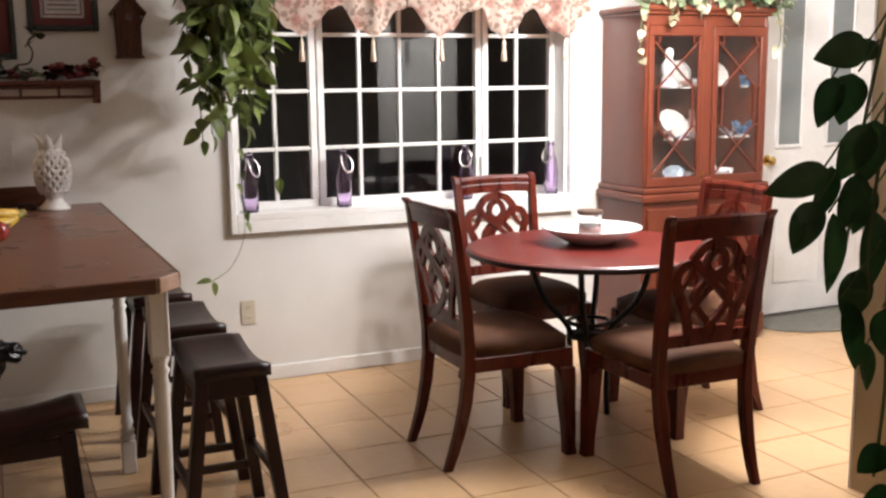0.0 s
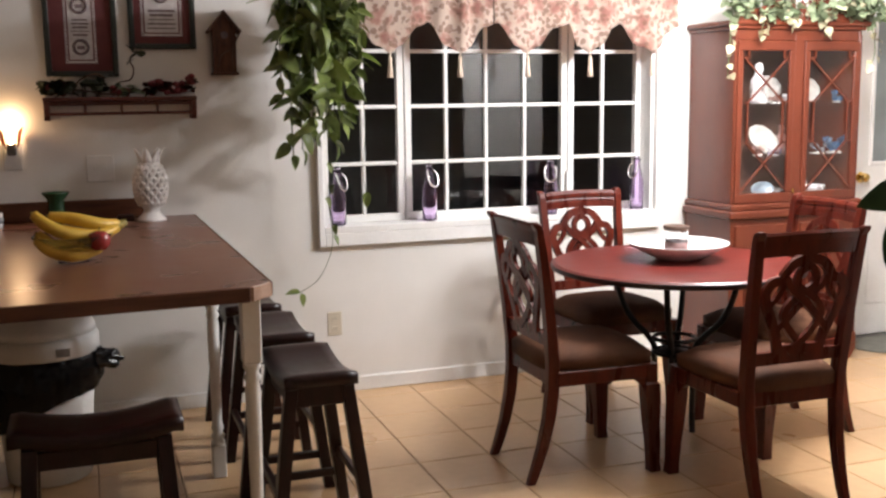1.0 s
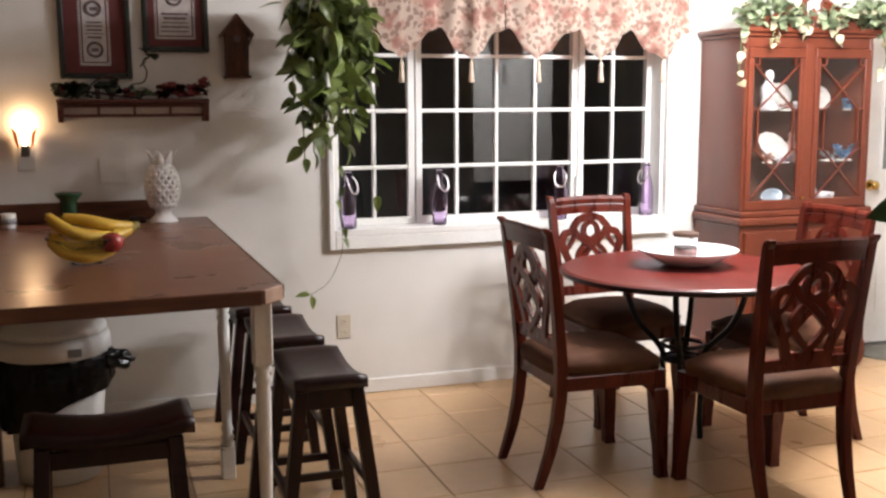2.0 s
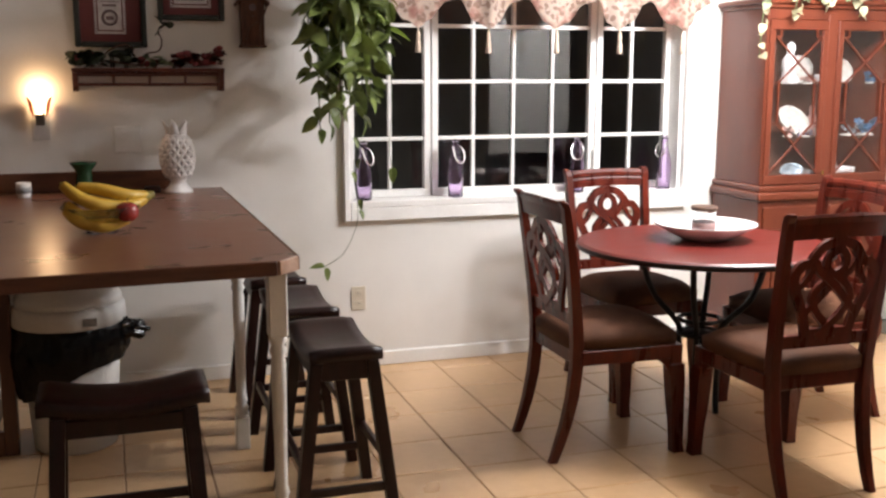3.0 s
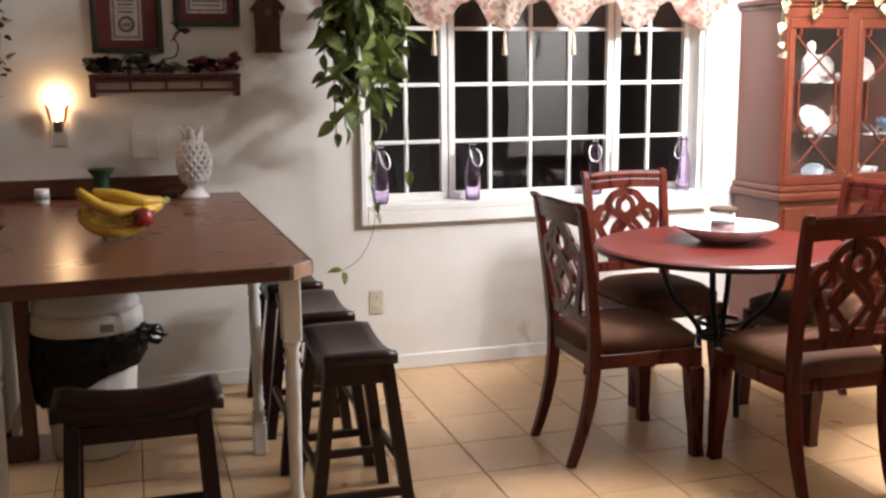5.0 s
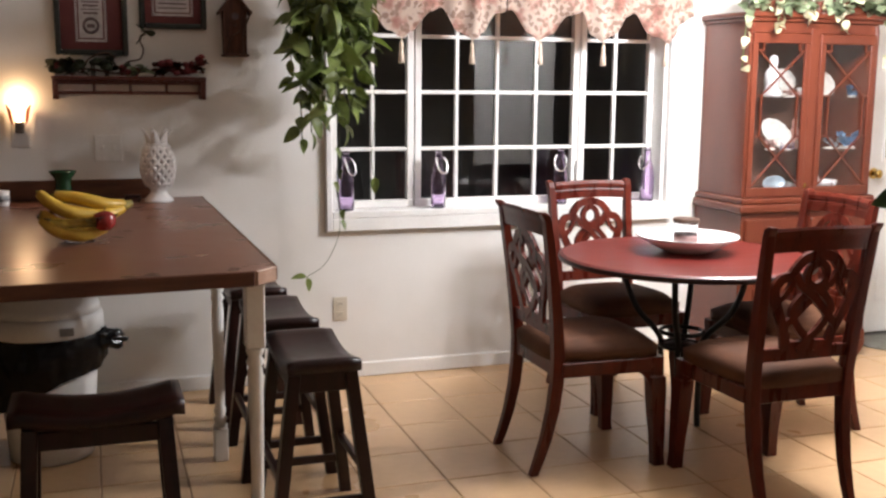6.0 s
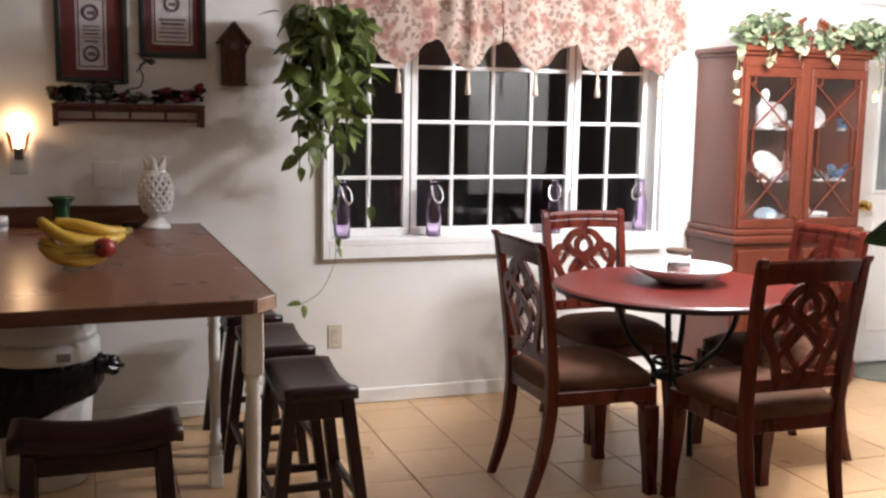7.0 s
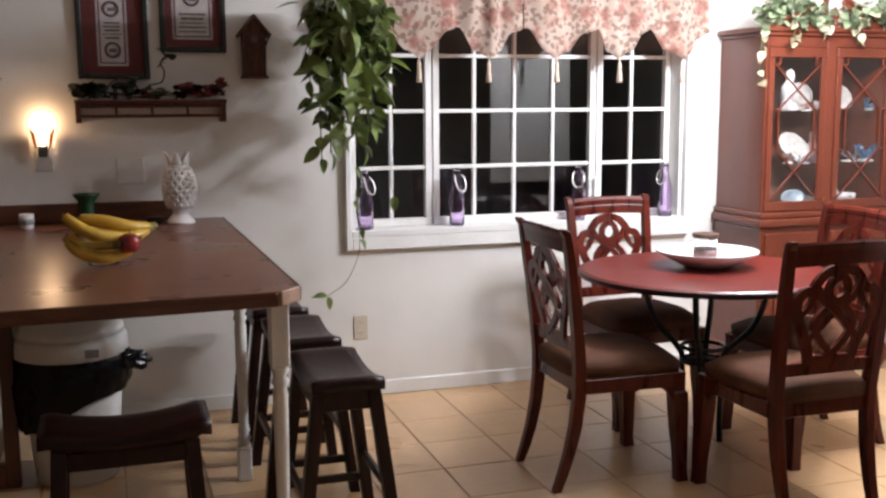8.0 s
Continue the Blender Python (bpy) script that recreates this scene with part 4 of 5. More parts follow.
# ---- saddle stools ----
def build_stool():
    """Long axis along y."""
    s = thing("saddle_stool", "espresso wooden saddle stool with four splayed legs at the counter", "stool", (0, 0, 0), 0, "stools at the counter")
    bm = bmesh.new()
    nx, ny = 6, 16
    hx, hy = 0.115, 0.222
    up, dn = [], []
    for j in range(ny + 1):
        v = -1 + 2 * j / ny
        r1, r2 = [], []
        for i in range(nx + 1):
            u = -1 + 2 * i / nx
            z = 0.578 + 0.032 * v * v - 0.010 * max(0, abs(v) - 0.88) / 0.12 - 0.006 * u ** 6
            r1.append(bm.verts.new((u * hx, v * hy, z)))
            r2.append(bm.verts.new((u * hx, v * hy, z - 0.036 + (0.004 if abs(u) > 0.9 else 0))))
        up.append(r1)
        dn.append(r2)
    for j in range(ny):
        for i in range(nx):
            bm.faces.new((up[j][i], up[j][i + 1], up[j + 1][i + 1], up[j + 1][i]))
            bm.faces.new((dn[j][i], dn[j + 1][i], dn[j + 1][i + 1], dn[j][i + 1]))
        bm.faces.new((up[j][0], up[j + 1][0], dn[j + 1][0], dn[j][0]))
        bm.faces.new((up[j][nx], dn[j][nx], dn[j + 1][nx], up[j + 1][nx]))
    for i in range(nx):
        bm.faces.new((up[0][i], dn[0][i], dn[0][i + 1], up[0][i + 1]))
        bm.faces.new((up[ny][i], up[ny][i + 1], dn[ny][i + 1], dn[ny][i]))
    part("seat", bm, ESPRESSO, s, "dished dark wooden seat", True)
    for sx in (-1, 1):
        part("apron", boxed(sx * 0.088 - 0.009, sx * 0.088 + 0.009, -0.165, 0.165, 0.49, 0.541, 0.003), ESPRESSO, s)
        part("apron", boxed(-0.076, 0.076, sx * 0.172 - 0.009, sx * 0.172 + 0.009, 0.49, 0.555, 0.003), ESPRESSO, s)
        for sy in (-1, 1):
            part("leg", post(((sx * 0.158, sy * 0.200, 0, 0.019, 0.019), (sx * 0.122, sy * 0.184, 0.29, 0.020, 0.020), (sx * 0.090, sy * 0.170, 0.552, 0.020, 0.020)), None, 0.003), ESPRESSO, s)
        part("stretcher", boxed(sx * 0.137 - 0.010, sx * 0.137 + 0.010, -0.185, 0.185, 0.20, 0.228, 0.003), ESPRESSO, s)
        part("stretcher", boxed(-0.128, 0.128, sx * 0.192 - 0.010, sx * 0.192 + 0.010, 0.115, 0.143, 0.003), ESPRESSO, s)
    return s


stool = build_stool()
stool.matrix_basis = pose(0.66, 3.765, 0, 0, 0, 0)
copy_thing(stool, pose(0.648, 4.345, 0, 0, 0, 0))
copy_thing(stool, pose(0.635, 4.93, 0, 0, 0, 0))
near = copy_thing(stool, pose(-0.005, 3.385, 0, 0, 0, 90))
tagged(near, "near-black wooden saddle stool half under the counter front")


# ---- waste bin ----
def build_bin():
    b = thing("waste_bin", "round white plastic waste bin with swing lid and black liner bag", "bin", (-0.19, 4.66, 0))
    part("body", lathe(((0.145, 0), (0.155, 0.006), (0.192, 0.50), (0.186, 0.50), (0.15, 0.02), (0, 0.015)), 36), PLASTIC, b, "", True)
    bm = bmesh.new()
    seg, nz = 96, 26
    rows = []
    for j in range(nz + 1):
        t = j / nz
        row = []
        for i in range(seg):
            a = 2 * math.pi * i / seg
            low = 0.24 + 0.14 * max(0, math.cos(a + 0.35)) + 0.02 * math.sin(3 * a)
            z = low + (0.505 - low) * t
            r = 0.205 + 0.018 * math.sin(math.pi * t) + 0.012 * noise.noise((math.cos(a) * 6, math.sin(a) * 6, z * 9)) + 0.010 * abs(noise.noise((math.cos(a) * 13, math.sin(a) * 13, z * 24)))
            row.append(bm.verts.new((r * math.cos(a), r * math.sin(a), z)))
        rows.append(row)
    for j in range(nz):
        for i in range(seg):
            bm.faces.new((rows[j][i], rows[j][(i + 1) % seg], rows[j + 1][(i + 1) % seg], rows[j + 1][i]))
    bmesh.ops.solidify(bm, geom=list(bm.faces), thickness=0.002)
    bag = part("liner_bag", bm, BAG, b, "glossy black liner bag folded over the rim", True)
    knot = bmesh.new()
    bmesh.ops.create_icosphere(knot, subdivisions=4, radius=0.05)
    for v in knot.verts:
        d = v.co.normalized()
        v.co *= 1 + 0.42 * noise.noise(d * 2.3 + Vector((3, 1, 0))) + 0.30 * abs(noise.noise(d * 5.5)) - 0.10
        v.co = Vector((v.co.x * 1.5 + 0.212, v.co.y * 0.9 - 0.06, v.co.z * 0.85 + 0.470 - 0.12 * (v.co.x + 0.05)))
    part("knot", knot, BAG, bag, "", True)
    part("rim", lathe(((0.200, 0.495), (0.212, 0.50), (0.210, 0.56), (0.200, 0.575), (0.19, 0.575), (0.19, 0.50)), 40), PLASTIC, b, "", True)
    part("lid", lathe(((0.199, 0.5755), (0.198, 0.60), (0.190, 0.612), (0.168, 0.66), (0.148, 0.70), (0.128, 0.728), (0.10, 0.738), (0.0, 0.744)), 40), PLASTIC, b, "domed white lid", True)
    part("sticker", boxed(0.055, 0.105, -0.206, -0.200, 0.515, 0.545, 0.0), surf("grey_sticker", (0.18, 0.17, 0.16), (0.26, 0.25, 0.23), 60, 0.5), b)


build_bin()


# ---- bottles on the sill ----
def build_bottle():
    b = thing("glass_bottle", "purple glass bottle with wire handle on the window sill", "bottle", (0, 0, 0), 0, "bottles on the sill")
    part("bottle", lathe(((0.030, 0), (0.038, 0.004), (0.0385, 0.12), (0.037, 0.15), (0.028, 0.19), (0.0185, 0.225), (0.0175, 0.265), (0.021, 0.272), (0.0165, 0.276), (0.0145, 0.262), (0.0155, 0.225), (0.024, 0.188), (0.033, 0.15), (0.0345, 0.12), (0.034, 0.014), (0.0, 0.010)), 24), PURPLE, b, "", True)
    for sx in (-1, 1):
        part("handle", tube(spline([(sx * 0.019, -0.010, 0.255), (sx * 0.030, -0.026, 0.232), (sx * 0.028, -0.038, 0.198), (sx * 0.014, -0.044, 0.178), (0, -0.045, 0.174)], 5), 0.0046, 6), CHROME, b, "bright looped wire", True)
    part("stopper", lathe(((0.012, 0.2725), (0.016, 0.276), (0.014, 0.286), (0.0, 0.290)), 12), PURPLE, b, "", True)
    return b


bottle = build_bottle()
SILL = OZ0 + 0.0325
bottle.matrix_basis = pose(1.162, WY + 0.012, SILL, 0, 0, 35)
for x, rz in ((1.632, 20), (2.300, -25), (2.812, -70)):
    copy_thing(bottle, pose(x, WY + 0.012, SILL, 0, 0, rz))


# ---- things on the counter ----
CT = 0.9245


def build_pineapple():
    p = thing("pineapple_vase", "white pierced ceramic pineapple vase on the counter", "vase", (0.275, 5.17, CT))
    def rad(z):
        t = (z - 0.075) / 0.165
        return 0.040 + 0.029 * math.sin(math.pi * max(0, min(1, 0.10 + 0.83 * t))) ** 0.9
    part("foot", lathe(((0.062, 0), (0.064, 0.008), (0.058, 0.016), (0.038, 0.035), (0.033, 0.05), (0.045, 0.066), (0.056, 0.078), (0.05, 0.082), (0.0, 0.07)), 28), CERAMIC, p, "", True)
    for k in range(13):
        for s in (-1, 1):
            pts = []
            for i in range(15):
                z = 0.072 + 0.170 * i / 14
                a = 2 * math.pi * k / 13 + s * 1.95 * i / 14
                pts.append((rad(z) * math.cos(a), rad(z) * math.sin(a), z))
            part("lattice", tube(pts, 0.0096, 6), CERAMIC, p, "", True)
    part("collar", lathe(((0.044, 0.232), (0.050, 0.238), (0.047, 0.252), (0.042, 0.258), (0.036, 0.25), (0.038, 0.24)), 24), CERAMIC, p, "", True)
    for k in range(7):
        a = 2 * math.pi * k / 7
        bm = bmesh.new()
        ca, sa = math.cos(a), math.sin(a)
        pts = [(0.040, 0.245, 0.020), (0.044, 0.272, 0.019), (0.053, 0.295, 0.012), (0.070, 0.318, 0.002)]
        prev = None
        for r, z, h in pts:
            row = [bm.verts.new((r * ca - h * sa * s, r * sa + h * ca * s, z)) for s in (-1, 1)] + [bm.verts.new(((r - 0.006) * ca - h * sa * s, (r - 0.006) * sa + h * ca * s, z)) for s in (1, -1)]
            if prev:
                for i in range(4):
                    bm.faces.new((prev[i], prev[(i + 1) % 4], row[(i + 1) % 4], row[i]))
            else:
                bm.faces.new(row)
            prev = row
        bm.faces.new(prev)
        part("crown_leaf", bm, CERAMIC, p, "", True)


build_pineapple()


def build_fruit():
    fx, fy = -0.045, 4.08
    b = thing("fruit_bowl", "footed clear glass fruit bowl on the counter", "bowl", (fx, fy, CT))
    part("bowl", lathe(((0.045, 0), (0.05, 0.004), (0.028, 0.012), (0.05, 0.022), (0.10, 0.05), (0.128, 0.088), (0.125, 0.090), (0.097, 0.055), (0.05, 0.028), (0.0, 0.024)), 32), CLEAR, b, "", True)
    ban = thing("banana_bunch", "bunch of ripe yellow bananas lying in the glass bowl", "bananas", (fx + 0.008, fy, CT - 0.004))
    ban.scale = (0.90, 0.90, 0.90)
    arcs = (([(0.10, -0.02, 0.10), (0.01, -0.075, 0.060), (-0.07, -0.075, 0.075), (-0.125, -0.055, 0.118)], 0.021),
            ([(0.085, -0.045, 0.052), (0.0, -0.085, 0.036), (-0.08, -0.08, 0.056), (-0.132, -0.06, 0.096)], 0.020),
            ([(0.06, -0.045, 0.105), (-0.02, -0.075, 0.115), (-0.09, -0.075, 0.150), (-0.135, -0.06, 0.190)], 0.021),
            ([(0.155, 0.06, 0.128), (0.09, 0.01, 0.135), (0.0, -0.005, 0.160), (-0.085, 0.0, 0.175)], 0.021),
            ([(0.15, 0.05, 0.112), (0.08, -0.02, 0.098), (0.0, -0.035, 0.110), (-0.07, -0.03, 0.135)], 0.021))
    for pts, r in arcs:
        line = spline(pts, 7)
        n = len(line)
        tp = [0.35 + 0.65 * math.sin(math.pi * min(1, max(0, (i + 1.2) / (n + 1.4)))) ** 0.45 for i in range(n)]
        one = part("banana", tube(line, r * 1.17, 9, None, tp), BANANA, ban, "", True)
        d = (line[-1] - line[-2]).normalized()
        part("tip", tube([line[-1] - d * 0.002, line[-1] + d * 0.010], 0.006, 6), BANANATIP, one)
    part("crown", tube(spline([(0.135, 0.045, 0.118), (0.160, 0.062, 0.124), (0.185, 0.070, 0.132)], 4), 0.017, 7, None, [1.1] * 5 + [1.0, 0.9, 0.8, 0.7]), BANANATIP, ban, "joined yellow-green stem crown", True)
    ap = thing("apple", "small shiny red apple in the glass bowl", "apple", (fx + 0.082, fy - 0.062, CT + 0.042))
    ap.scale = (0.98, 0.98, 0.98)
    part("flesh", lathe(((0.004, 0.004), (0.020, 0.0), (0.034, 0.014), (0.038, 0.032), (0.032, 0.053), (0.016, 0.062), (0.004, 0.056)), 20), APPLE, ap, "", True)
    part("stalk", tube([(0, 0, 0.056), (0.003, 0, 0.075)], 0.0016, 5), TWIG, ap)


build_fruit()
g = thing("green_pot", "dark green glazed flared pot on the counter", "pot", (-0.118, 5.22, CT))
g.scale = (0.9, 0.9, 1.12)
part("pot", lathe(((0.036, 0), (0.042, 0.006), (0.040, 0.04), (0.036, 0.075), (0.040, 0.095), (0.062, 0.118), (0.064, 0.124), (0.054, 0.122), (0.034, 0.095), (0.03, 0.02), (0, 0.015)), 26), GREENPOT, g, "", True)
g = thing("votive_cup", "small white and grey patterned cup on the counter", "cup", (-0.36, 5.17, CT))
part("cup", lathe(((0.026, 0), (0.028, 0.004), (0.031, 0.064), (0.028, 0.064), (0.025, 0.008), (0, 0.006)), 20), CERAMIC, g, "", True)
part("stripe", lathe(((0.0296, 0.02), (0.0312, 0.02), (0.0318, 0.045), (0.0305, 0.045)), 20), surf("grey_pattern", (0.12, 0.13, 0.14), (0.5, 0.5, 0.5), 90, 0.4), g, "mottled grey band", True)
g = thing("red_jar", "small red glazed jar on the counter", "jar", (-0.60, 5.17, CT))
part("jar", lathe(((0.028, 0), (0.036, 0.01), (0.038, 0.045), (0.03, 0.062), (0.026, 0.06), (0.0, 0.058)), 22), REDPOT, g, "", True)
cw = solid("power_adapter", boxed(-0.035, 0.035, -0.02, 0.02, 0, 0.03, 0.008, 2), ESPRESSO, "small black power adapter lying on the counter", "adapter", (0.165, 5.19, CT))
pan = thing("dark_tray", "dark red-brown tray on the side counter", "tray", (-0.68, 4.86, CT))
part("tray", boxed(-0.22, 0.20, -0.24, 0.06, 0.0005, 0.022, 0.006), surf("dark_red_lacquer", (0.03, 0.010, 0.007), (0.07, 0.022, 0.014), 8, 0.4), pan)


# ---- wall plates ----
def plate_on_wall(name, x, z, w, h, material, label, category):
    p = thing(name, label, category, (x, WY, z))
    part("cover", boxed(-w / 2, w / 2, -0.006, -0.0005, -h / 2, h / 2, 0.002), material, p)
    return p


o = plate_on_wall("wall_outlet", 1.124, 0.350, 0.07, 0.118, IVORY, "ivory plastic wall outlet above the baseboard", "outlet")
for dz in (-0.026, 0.026):
    s = part("socket", boxed(-0.018, 0.018, -0.009, -0.006, dz - 0.014, dz + 0.014, 0.002), IVORY, o)
    for dx in (-0.006, 0.006):
        part("slot", boxed(dx - 0.001, dx + 0.001, -0.0096, -0.009, dz - 0.005, dz + 0.005, 0), ESPRESSO, s)
o = plate_on_wall("light_switch", 0.075, 1.150, 0.118, 0.118, WHITE, "white double light switch plate on the wall", "switch")
for dx in (-0.023, 0.023):
    part("toggle", boxed(dx - 0.0035, dx + 0.0035, -0.013, -0.006, -0.006, 0.010, 0.001), WHITE, o)
o = plate_on_wall("wall_outlet", -0.285, 1.215, 0.074, 0.118, PLASTIC, "white wall outlet under the night light", "outlet")
nl = thing("night_light", "glowing plug-in night light with amber winged shade", "lamp", (-0.285, WY - 0.008, 1.25))
part("plug_body", boxed(-0.018, 0.018, -0.045, 0.0, -0.03, 0.02, 0.006, 2), surf("pewter", (0.10, 0.09, 0.08), (0.2, 0.18, 0.16), 30, 0.4, metal=0.7), nl)
part("bulb", lathe(((0.007, 0.02), (0.010, 0.03), (0.014, 0.045), (0.011, 0.062), (0.004, 0.076), (0, 0.08)), 14, 0, -0.035), BULB, nl, "small glowing flame bulb", True)
for sx in (-1, 1):
    bm = bmesh.new()
    prof = ((0.030, 0.010), (0.040, 0.035), (0.045, 0.065), (0.052, 0.092))
    prev = None
    for r, z in prof:
        row = [bm.verts.new((sx * r * math.cos(a), -0.035 - r * 0.6 * math.sin(a), z - (0.02 if abs(a) > 0.8 else 0))) for a in (-0.9, -0.45, 0, 0.45, 0.9)]
        if prev:
            for i in range(4):
                bm.faces.new((prev[i], prev[i + 1], row[i + 1], row[i]))
        prev = row
    bmesh.ops.solidify(bm, geom=list(bm.faces), thickness=0.003)
    part("shade", bm, SHADE, nl, "amber glass wing", True)


lettering = thing("wall_lettering", "small dark lettering decal on the off-white wall", "decal", (-0.60, WY - 0.0006, 1.35))
for k, (dx, dz, hh) in enumerate(((0.0, 0.012, 0.014), (0.018, 0.010, 0.020), (0.036, 0.006, 0.013), (0.052, 0.002, 0.018), (0.070, -0.002, 0.013))):
    part("mark", boxed(dx, dx + 0.006, -0.0006, 0.0, dz - hh / 2, dz + hh / 2, 0), INK, lettering)


# ---- pictures, shelf, birdhouse ----
def bars(parent, x0, x1, z0, z1, rows, seed, y=-0.0075):
    rnd = random.Random(seed)
    for k in range(rows):
        z = z0 + (z1 - z0) * (k + 0.5) / rows
        h = (z1 - z0) / rows * rnd.uniform(0.25, 0.6)
        m = rnd.uniform(0, 0.25) * (x1 - x0) / 2
        part("print_mark", boxed(x0 + m, x1 - m, y - 0.0006, y, z - h / 2, z + h / 2, 0), INK, parent)


def picture(x0, x1, z0, z1, ix0, ix1, iz0, iz1, seed, label):
    cx, cz = (x0 + x1) / 2, (z0 + z1) / 2
    p = thing("framed_picture", label, "picture", (cx, WY - 0.001, cz))
    hw, hh, f = (x1 - x0) / 2, (z1 - z0) / 2, 0.024
    for a, b, c, d in ((-hw, -hw + f, -hh, hh), (hw - f, hw, -hh, hh), (-hw + f, hw - f, -hh, -hh + f), (-hw + f, hw - f, hh - f, hh)):
        part("frame_rail", boxed(a, b, -0.024, 0, c, d, 0.005), FRAMEWOOD, p)
    part("mat_board", boxed(-hw + f, hw - f, -0.006, 0, -hh + f, hh - f, 0), MATRED, p, "burgundy mat board")
    a, b, c, d = ix0 - cx, ix1 - cx, iz0 - cz, iz1 - cz
    pr = part("print", boxed(a, b, -0.0072, -0.0062, c, d, 0), PAPER, p, "white paper-cut print")
    part("border", boxed(a + 0.010, b - 0.010, -0.0078, -0.0073, c + 0.010, d - 0.010, 0), MATRED, pr)
    part("sheet", boxed(a + 0.016, b - 0.016, -0.0084, -0.0079, c + 0.016, d - 0.016, 0), PAPER, pr)
    n = 3 if seed % 2 else 2
    h = (d - c - 0.05) / n
    for k in range(n):
        z0k = c + 0.025 + k * h
        if (k + seed) % 2:
            ring = [((a + b) / 2 + 0.030 * math.cos(2 * math.pi * q / 20), -0.0088, z0k + h / 2 + 0.030 * math.sin(2 * math.pi * q / 20)) for q in range(21)]
            part("wreath", tube(ring, 0.006, 6), INK, pr)
            part("print_mark", boxed((a + b) / 2 - 0.016, (a + b) / 2 + 0.016, -0.0092, -0.0086, z0k + h / 2 - 0.010, z0k + h / 2 + 0.006, 0), INK, pr)
        else:
            bars(pr, a + 0.026, b - 0.026, z0k, z0k + h - 0.008, 5, seed + k, -0.0086)
    rnd = random.Random(seed)
    for k in range(22):
        t = k / 22
        for xx in (a + 0.005, b - 0.005):
            zz = c + (d - c) * t + 0.004
            part("border_mark", boxed(xx - 0.003, xx + 0.003, -0.0082, -0.0074, zz, zz + 0.006, 0), INK, pr)


picture(-0.125, 0.178, 1.556, 2.03, -0.040, 0.090, 1.614, 1.93, 1, "framed white paper print on burgundy mat in dark frame")
picture(0.228, 0.518, 1.676, 2.06, 0.283, 0.460, 1.733, 1.99, 4, "smaller framed white print on burgundy mat on the wall")


def build_shelf():
    s = thing("wall_shelf", "long narrow mahogany wall shelf with rail and end brackets", "shelf", (0.177, WY - 0.001, 1.426))
    hw = 0.322
    part("board", boxed(-hw, hw, -0.13, 0, 0.022, 0.040, 0.004), SHELFWOOD, s)
    part("rail", boxed(-hw + 0.02, hw - 0.02, -0.112, -0.100, -0.038, -0.024, 0.003), SHELFWOOD, s)
    part("rail", boxed(-hw + 0.02, hw - 0.02, -0.112, -0.100, 0.006, 0.0215, 0.003), SHELFWOOD, s)
    part("back_rail", boxed(-hw + 0.02, hw - 0.02, -0.016, 0, 0.004, 0.0215, 0.003), SHELFWOOD, s)
    for k in range(3):
        x = -hw + 0.02 + (2 * hw - 0.04) * (k + 1) / 4
        part("spindle", tube([(x, -0.106, -0.024), (x, -0.106, 0.006)], 0.006, 8), SHELFWOOD, s)
    for sx in (-1, 1):
        out = [(-0.125, 0.0215), (-0.125, -0.01), (-0.118, -0.042), (-0.105, -0.060), (-0.09, -0.045), (-0.05, -0.035), (0, -0.06), (0, 0.0215)]
        bm = prism([(y, z) for y, z in out], -0.011, 0.011)
        bmesh.ops.rotate(bm, verts=bm.verts, cent=(0, 0, 0), matrix=Euler((0, 0, radians(90))).to_matrix())
        bmesh.ops.translate(bm, verts=bm.verts, vec=(sx * (hw - 0.014), 0, 0))
        part("bracket", bm, SHELFWOOD, s)


build_shelf()


def blob(bm, at, r, seed, squash=0.8):
    g = bmesh.ops.create_icosphere(bm, subdivisions=2, radius=r)["verts"]
    for v in g:
        v.co = v.co * (1 + 0.3 * noise.noise(v.co * (2.2 / r * 0.5) + Vector((seed, seed, 0))))
        v.co.z *= squash
        v.co += Vector(at)
    return bm


ROSELEAF = leaf_mesh("rose_leaf", 0.036, 0.032, DRYROSE, 0.4, 0.4, 5)
SMALLLEAF = leaf_mesh("small_leaf", 0.042, 0.034, DARKLEAF, 0.3, 0.3, 5)


SAGELEAF = leaf_mesh("sage_leaf", 0.045, 0.030, IVY, 0.3, 0.3, 5)


